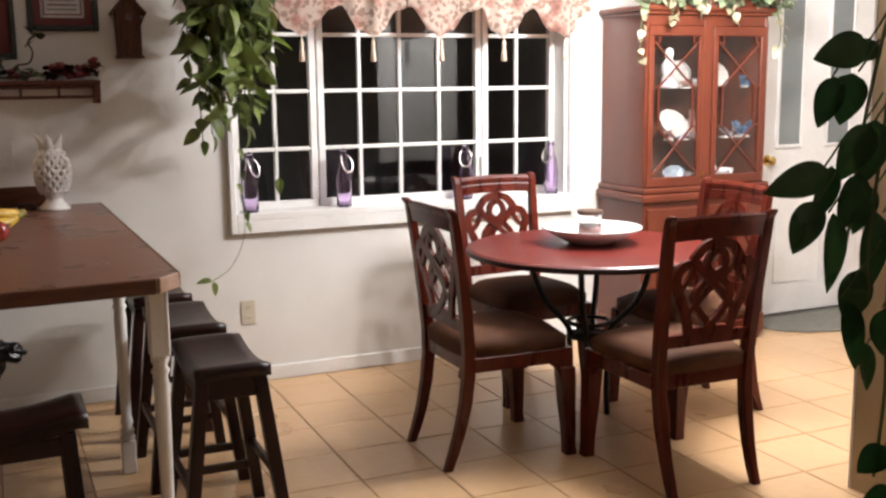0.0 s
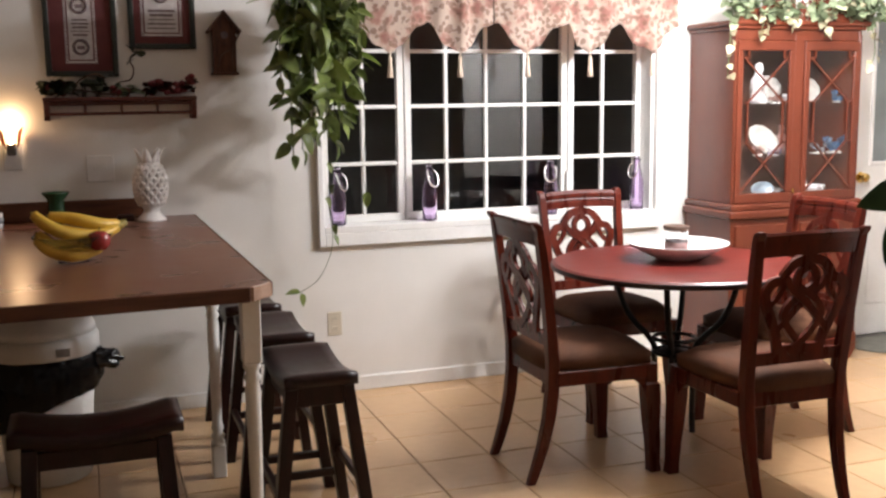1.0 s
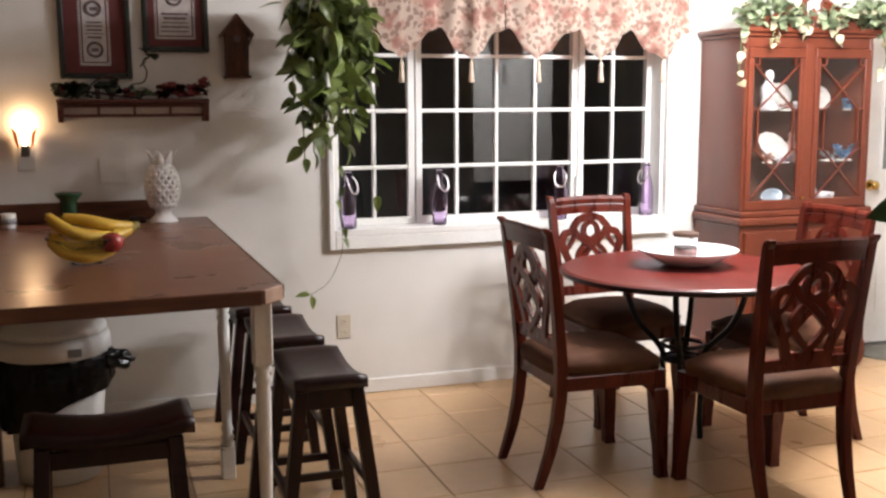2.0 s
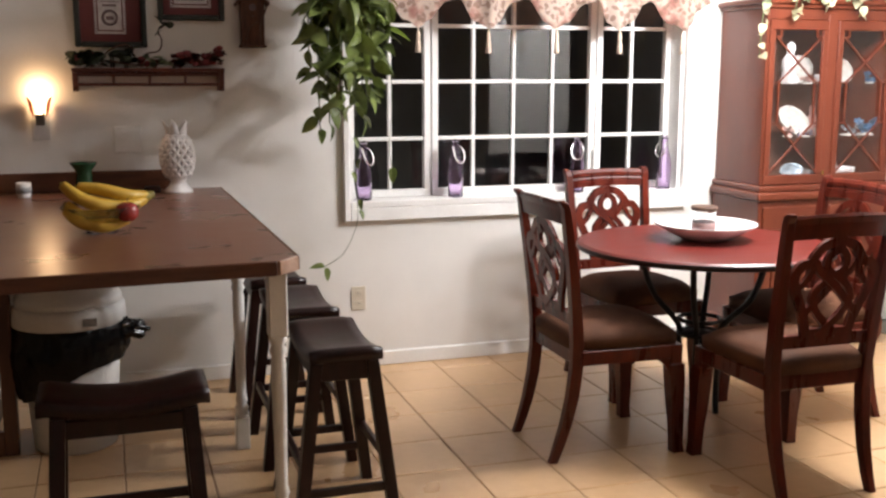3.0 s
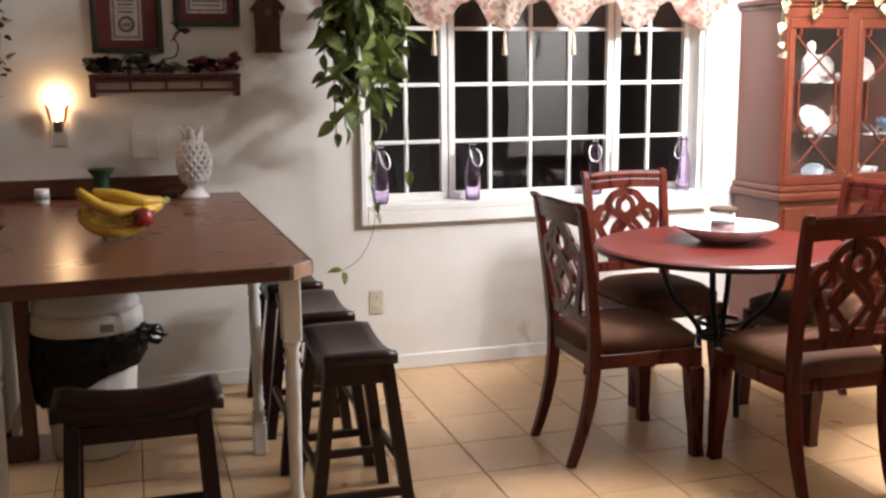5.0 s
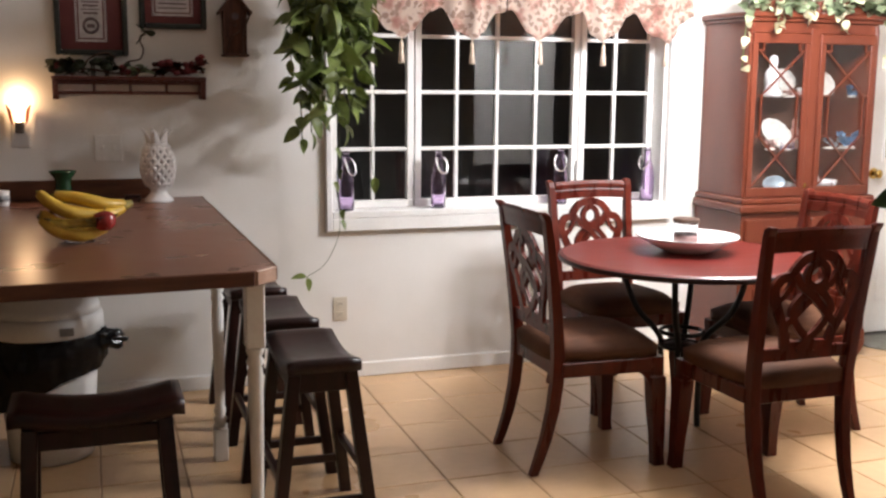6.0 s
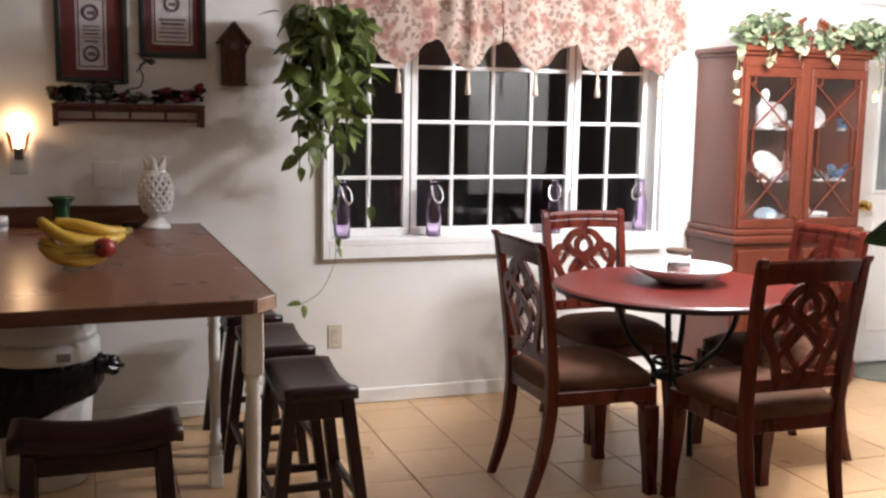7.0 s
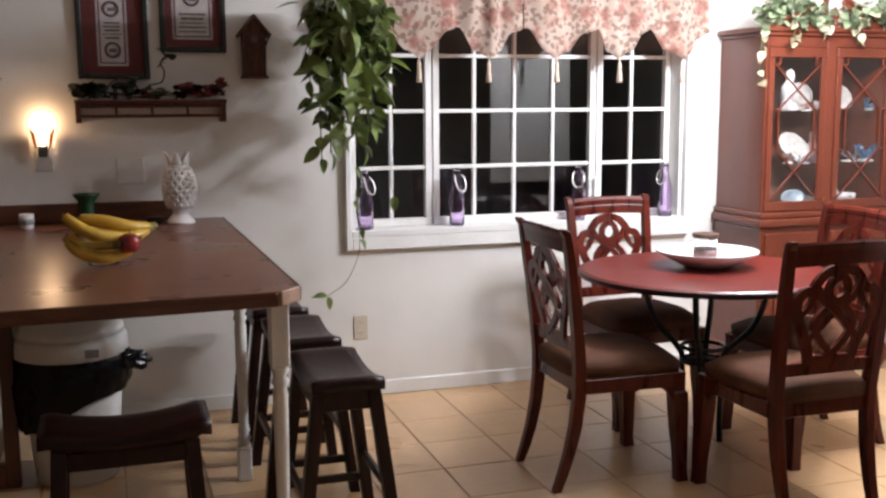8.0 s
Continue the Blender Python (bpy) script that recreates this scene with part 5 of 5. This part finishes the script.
def build_garland():
    rnd = random.Random(21)
    zt = 1.4665
    g = thing("dried_garland", "dried garland of burgundy roses and dark leaves on the shelf", "garland", (0.177, WY - 0.075, zt))
    part("twig", tube(spline([(-0.31, 0, 0.012), (-0.18, 0.01, 0.03), (-0.05, -0.01, 0.012), (0.10, 0.0, 0.025), (0.24, -0.01, 0.03), (0.33, 0, 0.075)], 6), 0.005, 6), TWIG, g, "", True)
    part("twig", tube(spline([(-0.05, 0, 0.01), (-0.01, 0.02, 0.06), (0.045, 0.01, 0.075), (0.06, 0, 0.12), (0.045, 0.0, 0.16), (0.075, 0, 0.185)], 6), 0.0035, 6), TWIG, g, "", True)
    part("twig", tube(spline([(-0.20, 0.01, 0.01), (-0.17, 0.0, 0.07), (-0.10, 0.0, 0.10), (-0.06, 0.01, 0.08)], 6), 0.004, 6), TWIG, g, "", True)
    for k in range(44):
        x = rnd.choice((rnd.uniform(0.12, 0.32), rnd.uniform(0.10, 0.33), rnd.uniform(-0.32, -0.2), rnd.uniform(-0.3, 0.1)))
        r = rnd.uniform(0.013, 0.023)
        z = r * 0.8 + rnd.uniform(0, 0.045) + (0.035 if x > 0.29 else 0)
        part("rose", blob(bmesh.new(), (x, rnd.uniform(-0.03, 0.03), z), r, k), BURGUNDY if (x > 0.08 or k % 3) else DARKLEAF, g, "", False)
    for k in range(110):
        x = rnd.choice((rnd.uniform(-0.33, -0.18), rnd.uniform(-0.33, 0.33), rnd.uniform(0.1, 0.33)))
        put_leaf(ROSELEAF if x > 0.08 and k % 4 else SMALLLEAF, g, (x, rnd.uniform(-0.035, 0.03), rnd.uniform(0.012, 0.06)), rnd.uniform(0, 360), rnd.uniform(-20, 60), rnd.uniform(-40, 40), rnd.uniform(0.7, 1.2))
    for k in range(34):
        a, q = rnd.uniform(0, 2 * math.pi), rnd.uniform(0.0, 0.045)
        put_leaf(SMALLLEAF, g, (-0.265 + q * math.cos(a), rnd.uniform(-0.03, 0.02), 0.038 + 0.75 * q * math.sin(a)), rnd.uniform(0, 360), rnd.uniform(-30, 60), rnd.uniform(-50, 50), rnd.uniform(0.8, 1.2))
    for k in range(12):
        put_leaf(SAGELEAF, g, (rnd.uniform(-0.01, 0.085), rnd.uniform(-0.04, -0.01), rnd.uniform(0.008, 0.05)), rnd.uniform(60, 300), rnd.uniform(-20, 50), rnd.uniform(-40, 40), rnd.uniform(0.7, 1.1))
    for x, z in ((0.045, 0.16), (0.075, 0.185), (0.06, 0.195), (0.095, 0.17), (0.03, 0.135)):
        put_leaf(SMALLLEAF, g, (x, -0.01, z), rnd.uniform(0, 360), rnd.uniform(20, 80), 0, 1.1)
    f = thing("deer_figurine", "small dark carved animal ornament standing on the shelf", "ornament", (0.055, WY - 0.06, zt))
    bm = bmesh.new()
    tube([(-0.045, 0, 0.055), (-0.02, 0, 0.062), (0.02, 0, 0.06), (0.04, 0, 0.058)], 0.017, 8, bm, (0.5, 1, 1, 0.7))
    for x in (-0.035, -0.025, 0.022, 0.032):
        tube([(x, 0.006, 0.055), (x, 0.006, 0.0)], 0.004, 6, bm)
    tube([(0.035, 0, 0.06), (0.055, 0, 0.095), (0.075, 0, 0.092)], 0.009, 7, bm, (1.2, 0.9, 0.6))
    part("carving", bm, FRAMEWOOD, f, "", True)


build_garland()


def build_birdhouse():
    b = thing("birdhouse", "rustic dark wooden birdhouse ornament hung on the wall", "birdhouse", (0.637, WY - 0.003, 1.571))
    part("box", prism([(-0.05, 0), (0.05, 0), (0.052, 0.195), (0, 0.255), (-0.052, 0.195)], -0.075, 0), BIRDWOOD, b)
    for sx in (-1, 1):
        bm = prism([(0, 0.275), (sx * 0.075, 0.182), (sx * 0.070, 0.172), (0, 0.257)], -0.095, 0.0)
        part("roof_board", bm, BIRDWOOD, b)
    # No opening is cut: a dark disc carries the entrance's shade in its colour.
    part("dark_entrance_disc", tube([(0, -0.0755, 0.165), (0, -0.079, 0.165)], 0.016, 18), INK, b, "dark disc coloured as the shaded entrance")
    part("perch", tube([(0, -0.075, 0.125), (0, -0.105, 0.125)], 0.004, 8), TWIG, b)
    part("base_board", boxed(-0.058, 0.058, -0.09, 0, -0.012, 0.0, 0.003), BIRDWOOD, b)
    part("twig", tube(spline([(0.035, -0.08, 0.0), (0.03, -0.085, 0.08), (0.055, -0.08, 0.15), (0.075, -0.07, 0.19)], 5), 0.004, 6), TWIG, b)
    part("twig", tube(spline([(-0.035, -0.08, 0.02), (-0.02, -0.085, 0.07), (0.02, -0.085, 0.10)], 5), 0.004, 6), TWIG, b)


build_birdhouse()


def build_left_sconce():
    s = thing("vine_wall_holder", "black iron wall holder wrapped with dark trailing vine", "wall decor", (-0.575, WY - 0.02, 1.45))
    part("rod", tube([(0.035, -0.02, 0.09), (0.035, -0.02, 0.55)], 0.008, 8), WHITE, s, "pale upright rod", True)
    part("cup", lathe(((0.03, 0.05), (0.045, 0.055), (0.05, 0.09), (0.045, 0.09), (0.0, 0.08)), 18, 0.02, -0.03), IRON, s, "", True)
    rnd = random.Random(6)
    for line in ([(0.03, -0.03, 0.08), (0.06, -0.03, 0.0), (0.03, -0.03, -0.06), (0.075, -0.03, -0.075)], [(0.03, -0.03, 0.3), (0.085, -0.04, 0.2), (0.075, -0.03, 0.1), (0.10, -0.03, 0.06)]):
        part("stem", tube(spline(line, 6), 0.0025, 5), TWIG, s)
    for k in range(34):
        z = rnd.uniform(-0.03, 0.42)
        put_leaf(SMALLLEAF, s, (0.06 + rnd.uniform(-0.05, 0.05), -0.03 + rnd.uniform(-0.02, 0.01), z), rnd.uniform(0, 360), rnd.uniform(-30, 60), rnd.uniform(-50, 50), rnd.uniform(0.8, 1.3))


build_left_sconce()


# ---- hanging pothos by the window ----
POTHOS = [leaf_mesh("pothos_leaf", 0.105, 0.054, LEAF, 0.30, 0.35), leaf_mesh("pothos_leaf", 0.09, 0.050, LEAF, 0.4, 0.55), leaf_mesh("pothos_leaf", 0.115, 0.060, LEAF, 0.2, 0.2), leaf_mesh("pothos_leaf", 0.10, 0.044, LEAF, 0.5, 0.1)]
YELLOW = leaf_mesh("yellow_leaf", 0.075, 0.045, LEAFYELLOW, 0.3, 0.3)


def build_hanging_plant():
    rnd = random.Random(12)
    px, py, pz = 0.972, WY - 0.32, 1.712
    h = thing("hanging_plant", "lush hanging pothos with trailing stems beside the window", "plant", (px, py, pz))
    part("pot", lathe(((0.07, -0.02), (0.08, -0.015), (0.105, 0.13), (0.11, 0.14), (0.10, 0.14), (0.09, 0.12), (0.0, 0.115)), 24), surf("dark_pot", (0.02, 0.017, 0.012), (0.05, 0.04, 0.03), 9, 0.6), h, "dark plastic pot", True)
    part("soil", lathe(((0.0, 0.11), (0.088, 0.118), (0.085, 0.125), (0.0, 0.13)), 18), TWIG, h)
    for k in range(3):
        a = 2 * math.pi * k / 3 + 0.5
        part("hanger", tube([(0.105 * math.cos(a), 0.105 * math.sin(a), 0.14), (0, 0, 0.58), (0, 0, 0.72)], 0.0025, 5), WHITE, h, "pale hanging cord")
    # trailing stems: sideways reach, depth reach, drop
    stems = [(-0.16, -0.02, -0.52), (-0.11, -0.05, -0.48), (-0.20, 0.03, -0.25), (-0.05, -0.08, -0.36), (0.02, -0.1, -0.40), (0.08, -0.06, -0.46), (0.14, -0.03, -0.40), (0.20, -0.05, -0.18), (0.17, 0.05, -0.30), (-0.22, -0.04, -0.12), (0.0, 0.04, -0.42), (0.10, 0.06, -0.44), (-0.08, 0.06, -0.34), (0.22, 0.0, 0.02), (-0.18, -0.1, 0.02)]
    for sx, sy, dz in stems:
        sx, sy = sx * (0.62 if sx < 0 else 0.95), sy * (2.2 if sy < 0 else 1.3)
        pts = spline([(sx * 0.25, sy * 0.25, 0.13), (sx * 0.7, sy * 0.8, 0.16), (sx * 0.95, sy, 0.05), (sx, sy, dz * 0.5), (sx * 0.95, sy * 0.9, dz)], 8)
        part("stem", tube(pts, 0.003, 5), STEM, h, "", True)
        n = max(8, int(abs(dz) * 32) + 7)
        for k in range(n):
            p = pts[min(len(pts) - 1, int((k + 1) / n * (len(pts) - 1)))]
            thin = (k / n) > 0.75
            at = p + Vector((rnd.uniform(-0.02, 0.02), rnd.uniform(-0.02, 0.01), rnd.uniform(-0.01, 0.02)))
            put_leaf(rnd.choice(POTHOS), h, at, rnd.gauss(185, 68), rnd.uniform(-85, -5), rnd.uniform(-55, 55), rnd.uniform(0.75, 1.1) if thin else rnd.uniform(0.9, 1.35))
    for k in range(110):
        a, q = rnd.uniform(0, 2 * math.pi), rnd.uniform(0.04, 0.22)
        put_leaf(rnd.choice(POTHOS), h, (q * math.cos(a) * (0.8 if math.cos(a) < 0 else 1), 1.0 * q * math.sin(a) - 0.06, rnd.uniform(-0.02, 0.19)), rnd.gauss(185, 60) if k % 2 else math.degrees(a) - 90 + rnd.uniform(-50, 50), rnd.uniform(-75, 10), rnd.uniform(-40, 40), rnd.uniform(0.8, 1.2))
    # long thin runners
    runner = spline([(0.06, -0.02, -0.30), (0.11, 0.12, -0.55), (0.10, 0.16, -0.72), (0.12, 0.17, -0.90), (0.105, 0.17, -1.0), (0.045, 0.17, -1.11), (-0.045, 0.16, -1.165)], 8)
    part("stem", tube(runner, 0.0016, 5), STEM, h, "", True)
    for z, x, yw in ((-0.56, 0.09, 200), (-0.66, 0.12, 120), (-0.72, 0.08, 200), (-0.85, 0.12, 150), (-0.90, 0.11, 210)):
        put_leaf(POTHOS[1], h, (x + 0.01, 0.15, z), yw, -40, 10, 0.55)
    put_leaf(POTHOS[0], h, (-0.045, 0.16, -1.162), 92, 12, -35, 0.66)
    put_leaf(POTHOS[0], h, (-0.042, 0.155, -1.167), 200, -75, 10, 0.62)
    part("stem", tube(spline([(0.2, -0.02, -0.05), (0.245, 0.0, -0.35), (0.235, 0.02, -0.60), (0.25, 0.02, -0.70)], 8), 0.0013, 5), STEM, h, "", True)
    put_leaf(POTHOS[1], h, (0.25, 0.02, -0.69), 165, -72, 0, 0.8)
    put_leaf(YELLOW, h, (0.20, -0.06, 0.06), -80, -15, 15, 1.0)
    put_leaf(POTHOS[0], h, (0.20, -0.03, -0.10), -85, -8, 10, 0.9)


build_hanging_plant()


# ---- large-leaved plant by the wall end ----
BIGLEAF = [leaf_mesh("large_leaf", 0.10, 0.058, LEAFDARK, 0.18, 0.12, 10), leaf_mesh("large_leaf", 0.10, 0.050, LEAFDARK, 0.25, 0.18, 10)]


def build_near_plant():
    rnd = random.Random(31)
    p = thing("trailing_plant", "dark large-leaved trailing houseplant hanging beside the wall end", "plant", (1.316, 1.786, 1.328))
    part("pot", lathe(((0.08, 0.27), (0.09, 0.275), (0.12, 0.42), (0.125, 0.43), (0.11, 0.43), (0.0, 0.41)), 24, 0.13, -0.05), surf("clay_pot", (0.12, 0.05, 0.025), (0.2, 0.09, 0.05), 9, 0.7), p, "clay pot", True)
    for k in range(3):
        a = 2 * math.pi * k / 3 + 0.5
        part("hanger", tube([(0.13 + 0.12 * math.cos(a), -0.05 + 0.12 * math.sin(a), 0.43), (0.13, -0.05, 0.8), (0.13, -0.05, 1.10)], 0.003, 5), TWIG, p, "thin hanging cord")
    right = Vector((0.913, -0.407, 0))
    toward = Vector((-0.407, -0.913, 0.08)).normalized()

    def at(u, v):
        return right * u + Vector((0, 0, v))
    for pts in ([(0.09, 0.40), (0.04, 0.26), (0.012, 0.12), (-0.005, 0.0), (-0.012, -0.10), (-0.02, -0.16)], [(0.10, 0.40), (0.05, 0.22), (0.03, 0.0), (0.02, -0.15), (0.025, -0.24)],
                [(0.12, 0.40), (0.08, 0.15), (0.055, -0.2), (0.06, -0.40), (0.05, -0.55)]):
        line = [at(u, v) for u, v in spline_2d(pts)]
        part("stem", tube(line, 0.0032, 6), STEM, p, "", True)
    # stalk, tip and breadth of each leaf in the hanging plane
    leaves = (
        (-0.004, 0.169, -0.087, 0.149, 0.057), (-0.055, 0.12, -0.076, 0.039, 0.045), (-0.013, 0.128, -0.029, 0.045, 0.057), (-0.063, -0.028, -0.161, -0.064, 0.053), (-0.068, -0.078, -0.101, -0.167, 0.053),
        (-0.002, 0.045, -0.044, -0.046, 0.053), (0.018, 0.052, 0.004, -0.054, 0.059), (-0.041, -0.021, -0.058, -0.119, 0.043), (-0.008, -0.033, -0.029, -0.13, 0.051), (-0.049, -0.097, -0.038, -0.234, 0.041),
        (0.024, -0.055, 0.003, -0.137, 0.043), (0.009, -0.192, -0.004, -0.289, 0.053), (-0.023, -0.241, 0.005, -0.361, 0.041), (0.025, -0.318, 0.05, -0.407, 0.034), (0.039, -0.098, 0.035, -0.242, 0.049),
        (0.047, -0.256, 0.053, -0.341, 0.049), (0.066, -0.495, 0.019, -0.541, 0.047), (0.076, -0.575, 0.03, -0.589, 0.045), (0.022, 0.178, -0.005, 0.147, 0.037))
    for k, (u0, v0, u1, v1, broad) in enumerate(leaves):
        a, b = at(u0, v0), at(u1, v1)
        d = b - a
        size = d.length / 0.10
        d.normalize()
        n = toward + Vector((rnd.uniform(-0.3, 0.3), rnd.uniform(-0.2, 0.2), rnd.uniform(-0.1, 0.4)))
        n = (n - d * n.dot(d)).normalized()
        ob = new("leaf", BIGLEAF[k % 2])
        ob.parent = p
        rot = Matrix((d.cross(n), d, n)).transposed().to_4x4()
        wide = broad / (0.058 if k % 2 == 0 else 0.050) * 1.02
        ob.matrix_basis = Matrix.Translation(a + toward * rnd.uniform(-0.03, 0.03)) @ rot @ Matrix.Diagonal((wide, size, size, 1))
        line = [a + right * 0.03 + Vector((0, 0, 0.05)), a + right * 0.018 + Vector((0, 0, 0.028)), a]
        part("stalk", tube(line, 0.0018, 5), STEM, p, "", True)


def spline_2d(pts):
    return [(q.x, q.y) for q in spline([(u, v, 0) for u, v in pts], 8)]


build_near_plant()


# ---- ivy on the cabinet ----
IVYLEAF = [leaf_mesh("ivy_leaf", 0.065, 0.055, IVY, 0.25, 0.3, 5), leaf_mesh("ivy_leaf", 0.05, 0.044, IVYPALE, 0.25, 0.3, 5)]


def build_ivy():
    rnd = random.Random(17)
    g = thing("ivy_garland", "silk ivy garland with pale green leaves on the cabinet top", "garland", (3.51, 4.99, 1.815))
    runs = [[(-0.42, 0.0, 0.02), (-0.3, 0.02, 0.05), (-0.15, 0.02, 0.04), (0.0, 0.05, 0.05), (0.2, 0.02, 0.06), (0.40, 0.0, 0.03)],
            [(-0.36, 0.0, 0.03), (-0.40, -0.055, 0.0), (-0.44, -0.075, -0.08), (-0.45, -0.08, -0.18), (-0.46, -0.085, -0.30)],
            [(-0.25, 0.0, 0.03), (-0.25, -0.08, 0.02), (-0.27, -0.095, -0.05), (-0.26, -0.095, -0.11)],
            [(-0.05, 0.0, 0.03), (-0.08, -0.09, 0.01), (-0.09, -0.095, -0.05)],
            [(0.10, 0.0, 0.03), (0.12, -0.09, 0.01), (0.11, -0.1, -0.09)],
            [(0.38, 0.0, 0.03), (0.43, -0.06, -0.02), (0.45, -0.08, -0.15), (0.42, -0.085, -0.24)]]
    for i, r in enumerate(runs):
        line = spline(r, 7)
        part("stem", tube(line, 0.003, 5), STEM, g, "", True)
        n = 10 if i else 22
        for k in range(n):
            p = line[min(len(line) - 1, int((k + 0.5) / n * len(line)))]
            put_leaf(IVYLEAF[1] if i and k > n * 0.3 else IVYLEAF[0], g, p + Vector((rnd.uniform(-0.02, 0.02), rnd.uniform(-0.02, 0.0), rnd.uniform(-0.01, 0.02))), rnd.uniform(110, 250), rnd.uniform(-80, 0), rnd.uniform(-40, 40), rnd.uniform(0.7, 1.1))
    for lo, hi, n, top in ((-0.42, -0.08, 250, 0.17), (0.04, 0.22, 80, 0.13), (0.26, 0.47, 150, 0.17)):
        for k in range(n):
            x = rnd.uniform(lo, hi)
            put_leaf(IVYLEAF[0] if rnd.random() < 0.85 else IVYLEAF[1], g, (x, rnd.uniform(-0.125, 0.0), rnd.uniform(0.01, top * (1 - 0.3 * abs(2 * (x - lo) / (hi - lo) - 1)))), rnd.uniform(0, 360), rnd.uniform(-60, 20), rnd.uniform(-40, 40), rnd.uniform(0.6, 1.0))


build_ivy()


# ---- floor tiles ----
floor = thing("floor", "tan ceramic tiled floor with dark grout joints", "floor", kind="structure")
part("grout_bed", boxed(-3.0, 5.6, -2.0, WY, -0.08, -0.004, 0), GROUT, floor)
PX, PY, GX, GYO = 0.3028, 0.3165, 1.197, 4.255


def tile_mesh(w, h):
    bm = bmesh.new()
    box(bm, -w / 2, w / 2, -h / 2, h / 2, -0.012, 0.0, 0.0)
    bmesh.ops.bevel(bm, geom=[e for e in bm.edges if e.verts[0].co.z > -0.001 and e.verts[1].co.z > -0.001], offset=0.0025, segments=1, affect="EDGES")
    return mesh_of("tile", bm, TILE)


full = tile_mesh(PX - 0.005, PY - 0.005)
rest = bmesh.new()
rnd = random.Random(4)
for i in range(-14, 15):
    for j in range(-20, 4):
        x0, y0 = GX + i * PX, GYO + j * PY
        x1, y1 = min(x0 + PX, 5.6), min(y0 + PY, WY)
        if x1 - x0 < 0.03 or y1 - y0 < 0.03 or x0 < -3.0 or y0 < -2.0:
            continue
        cx, cy = (x0 + x1) / 2, (y0 + y1) / 2
        if -0.75 < cx < 4.6 and cy > 2.9:
            whole = x1 - x0 > PX - 0.002 and y1 - y0 > PY - 0.002
            ob = new("tile", full if whole else tile_mesh(x1 - x0 - 0.005, y1 - y0 - 0.005))
            ob.parent = floor
            ob.matrix_basis = pose(cx, cy, rnd.uniform(-0.0006, 0.0), rnd.uniform(-0.12, 0.12), rnd.uniform(-0.12, 0.12), 0)
        else:
            box(rest, x0 + 0.0025, x1 - 0.0025, y0 + 0.0025, y1 - 0.0025, -0.0035, 0.0, 0)
tagged(part("outer_tiles", rest, TILE, floor), kind="stuff")
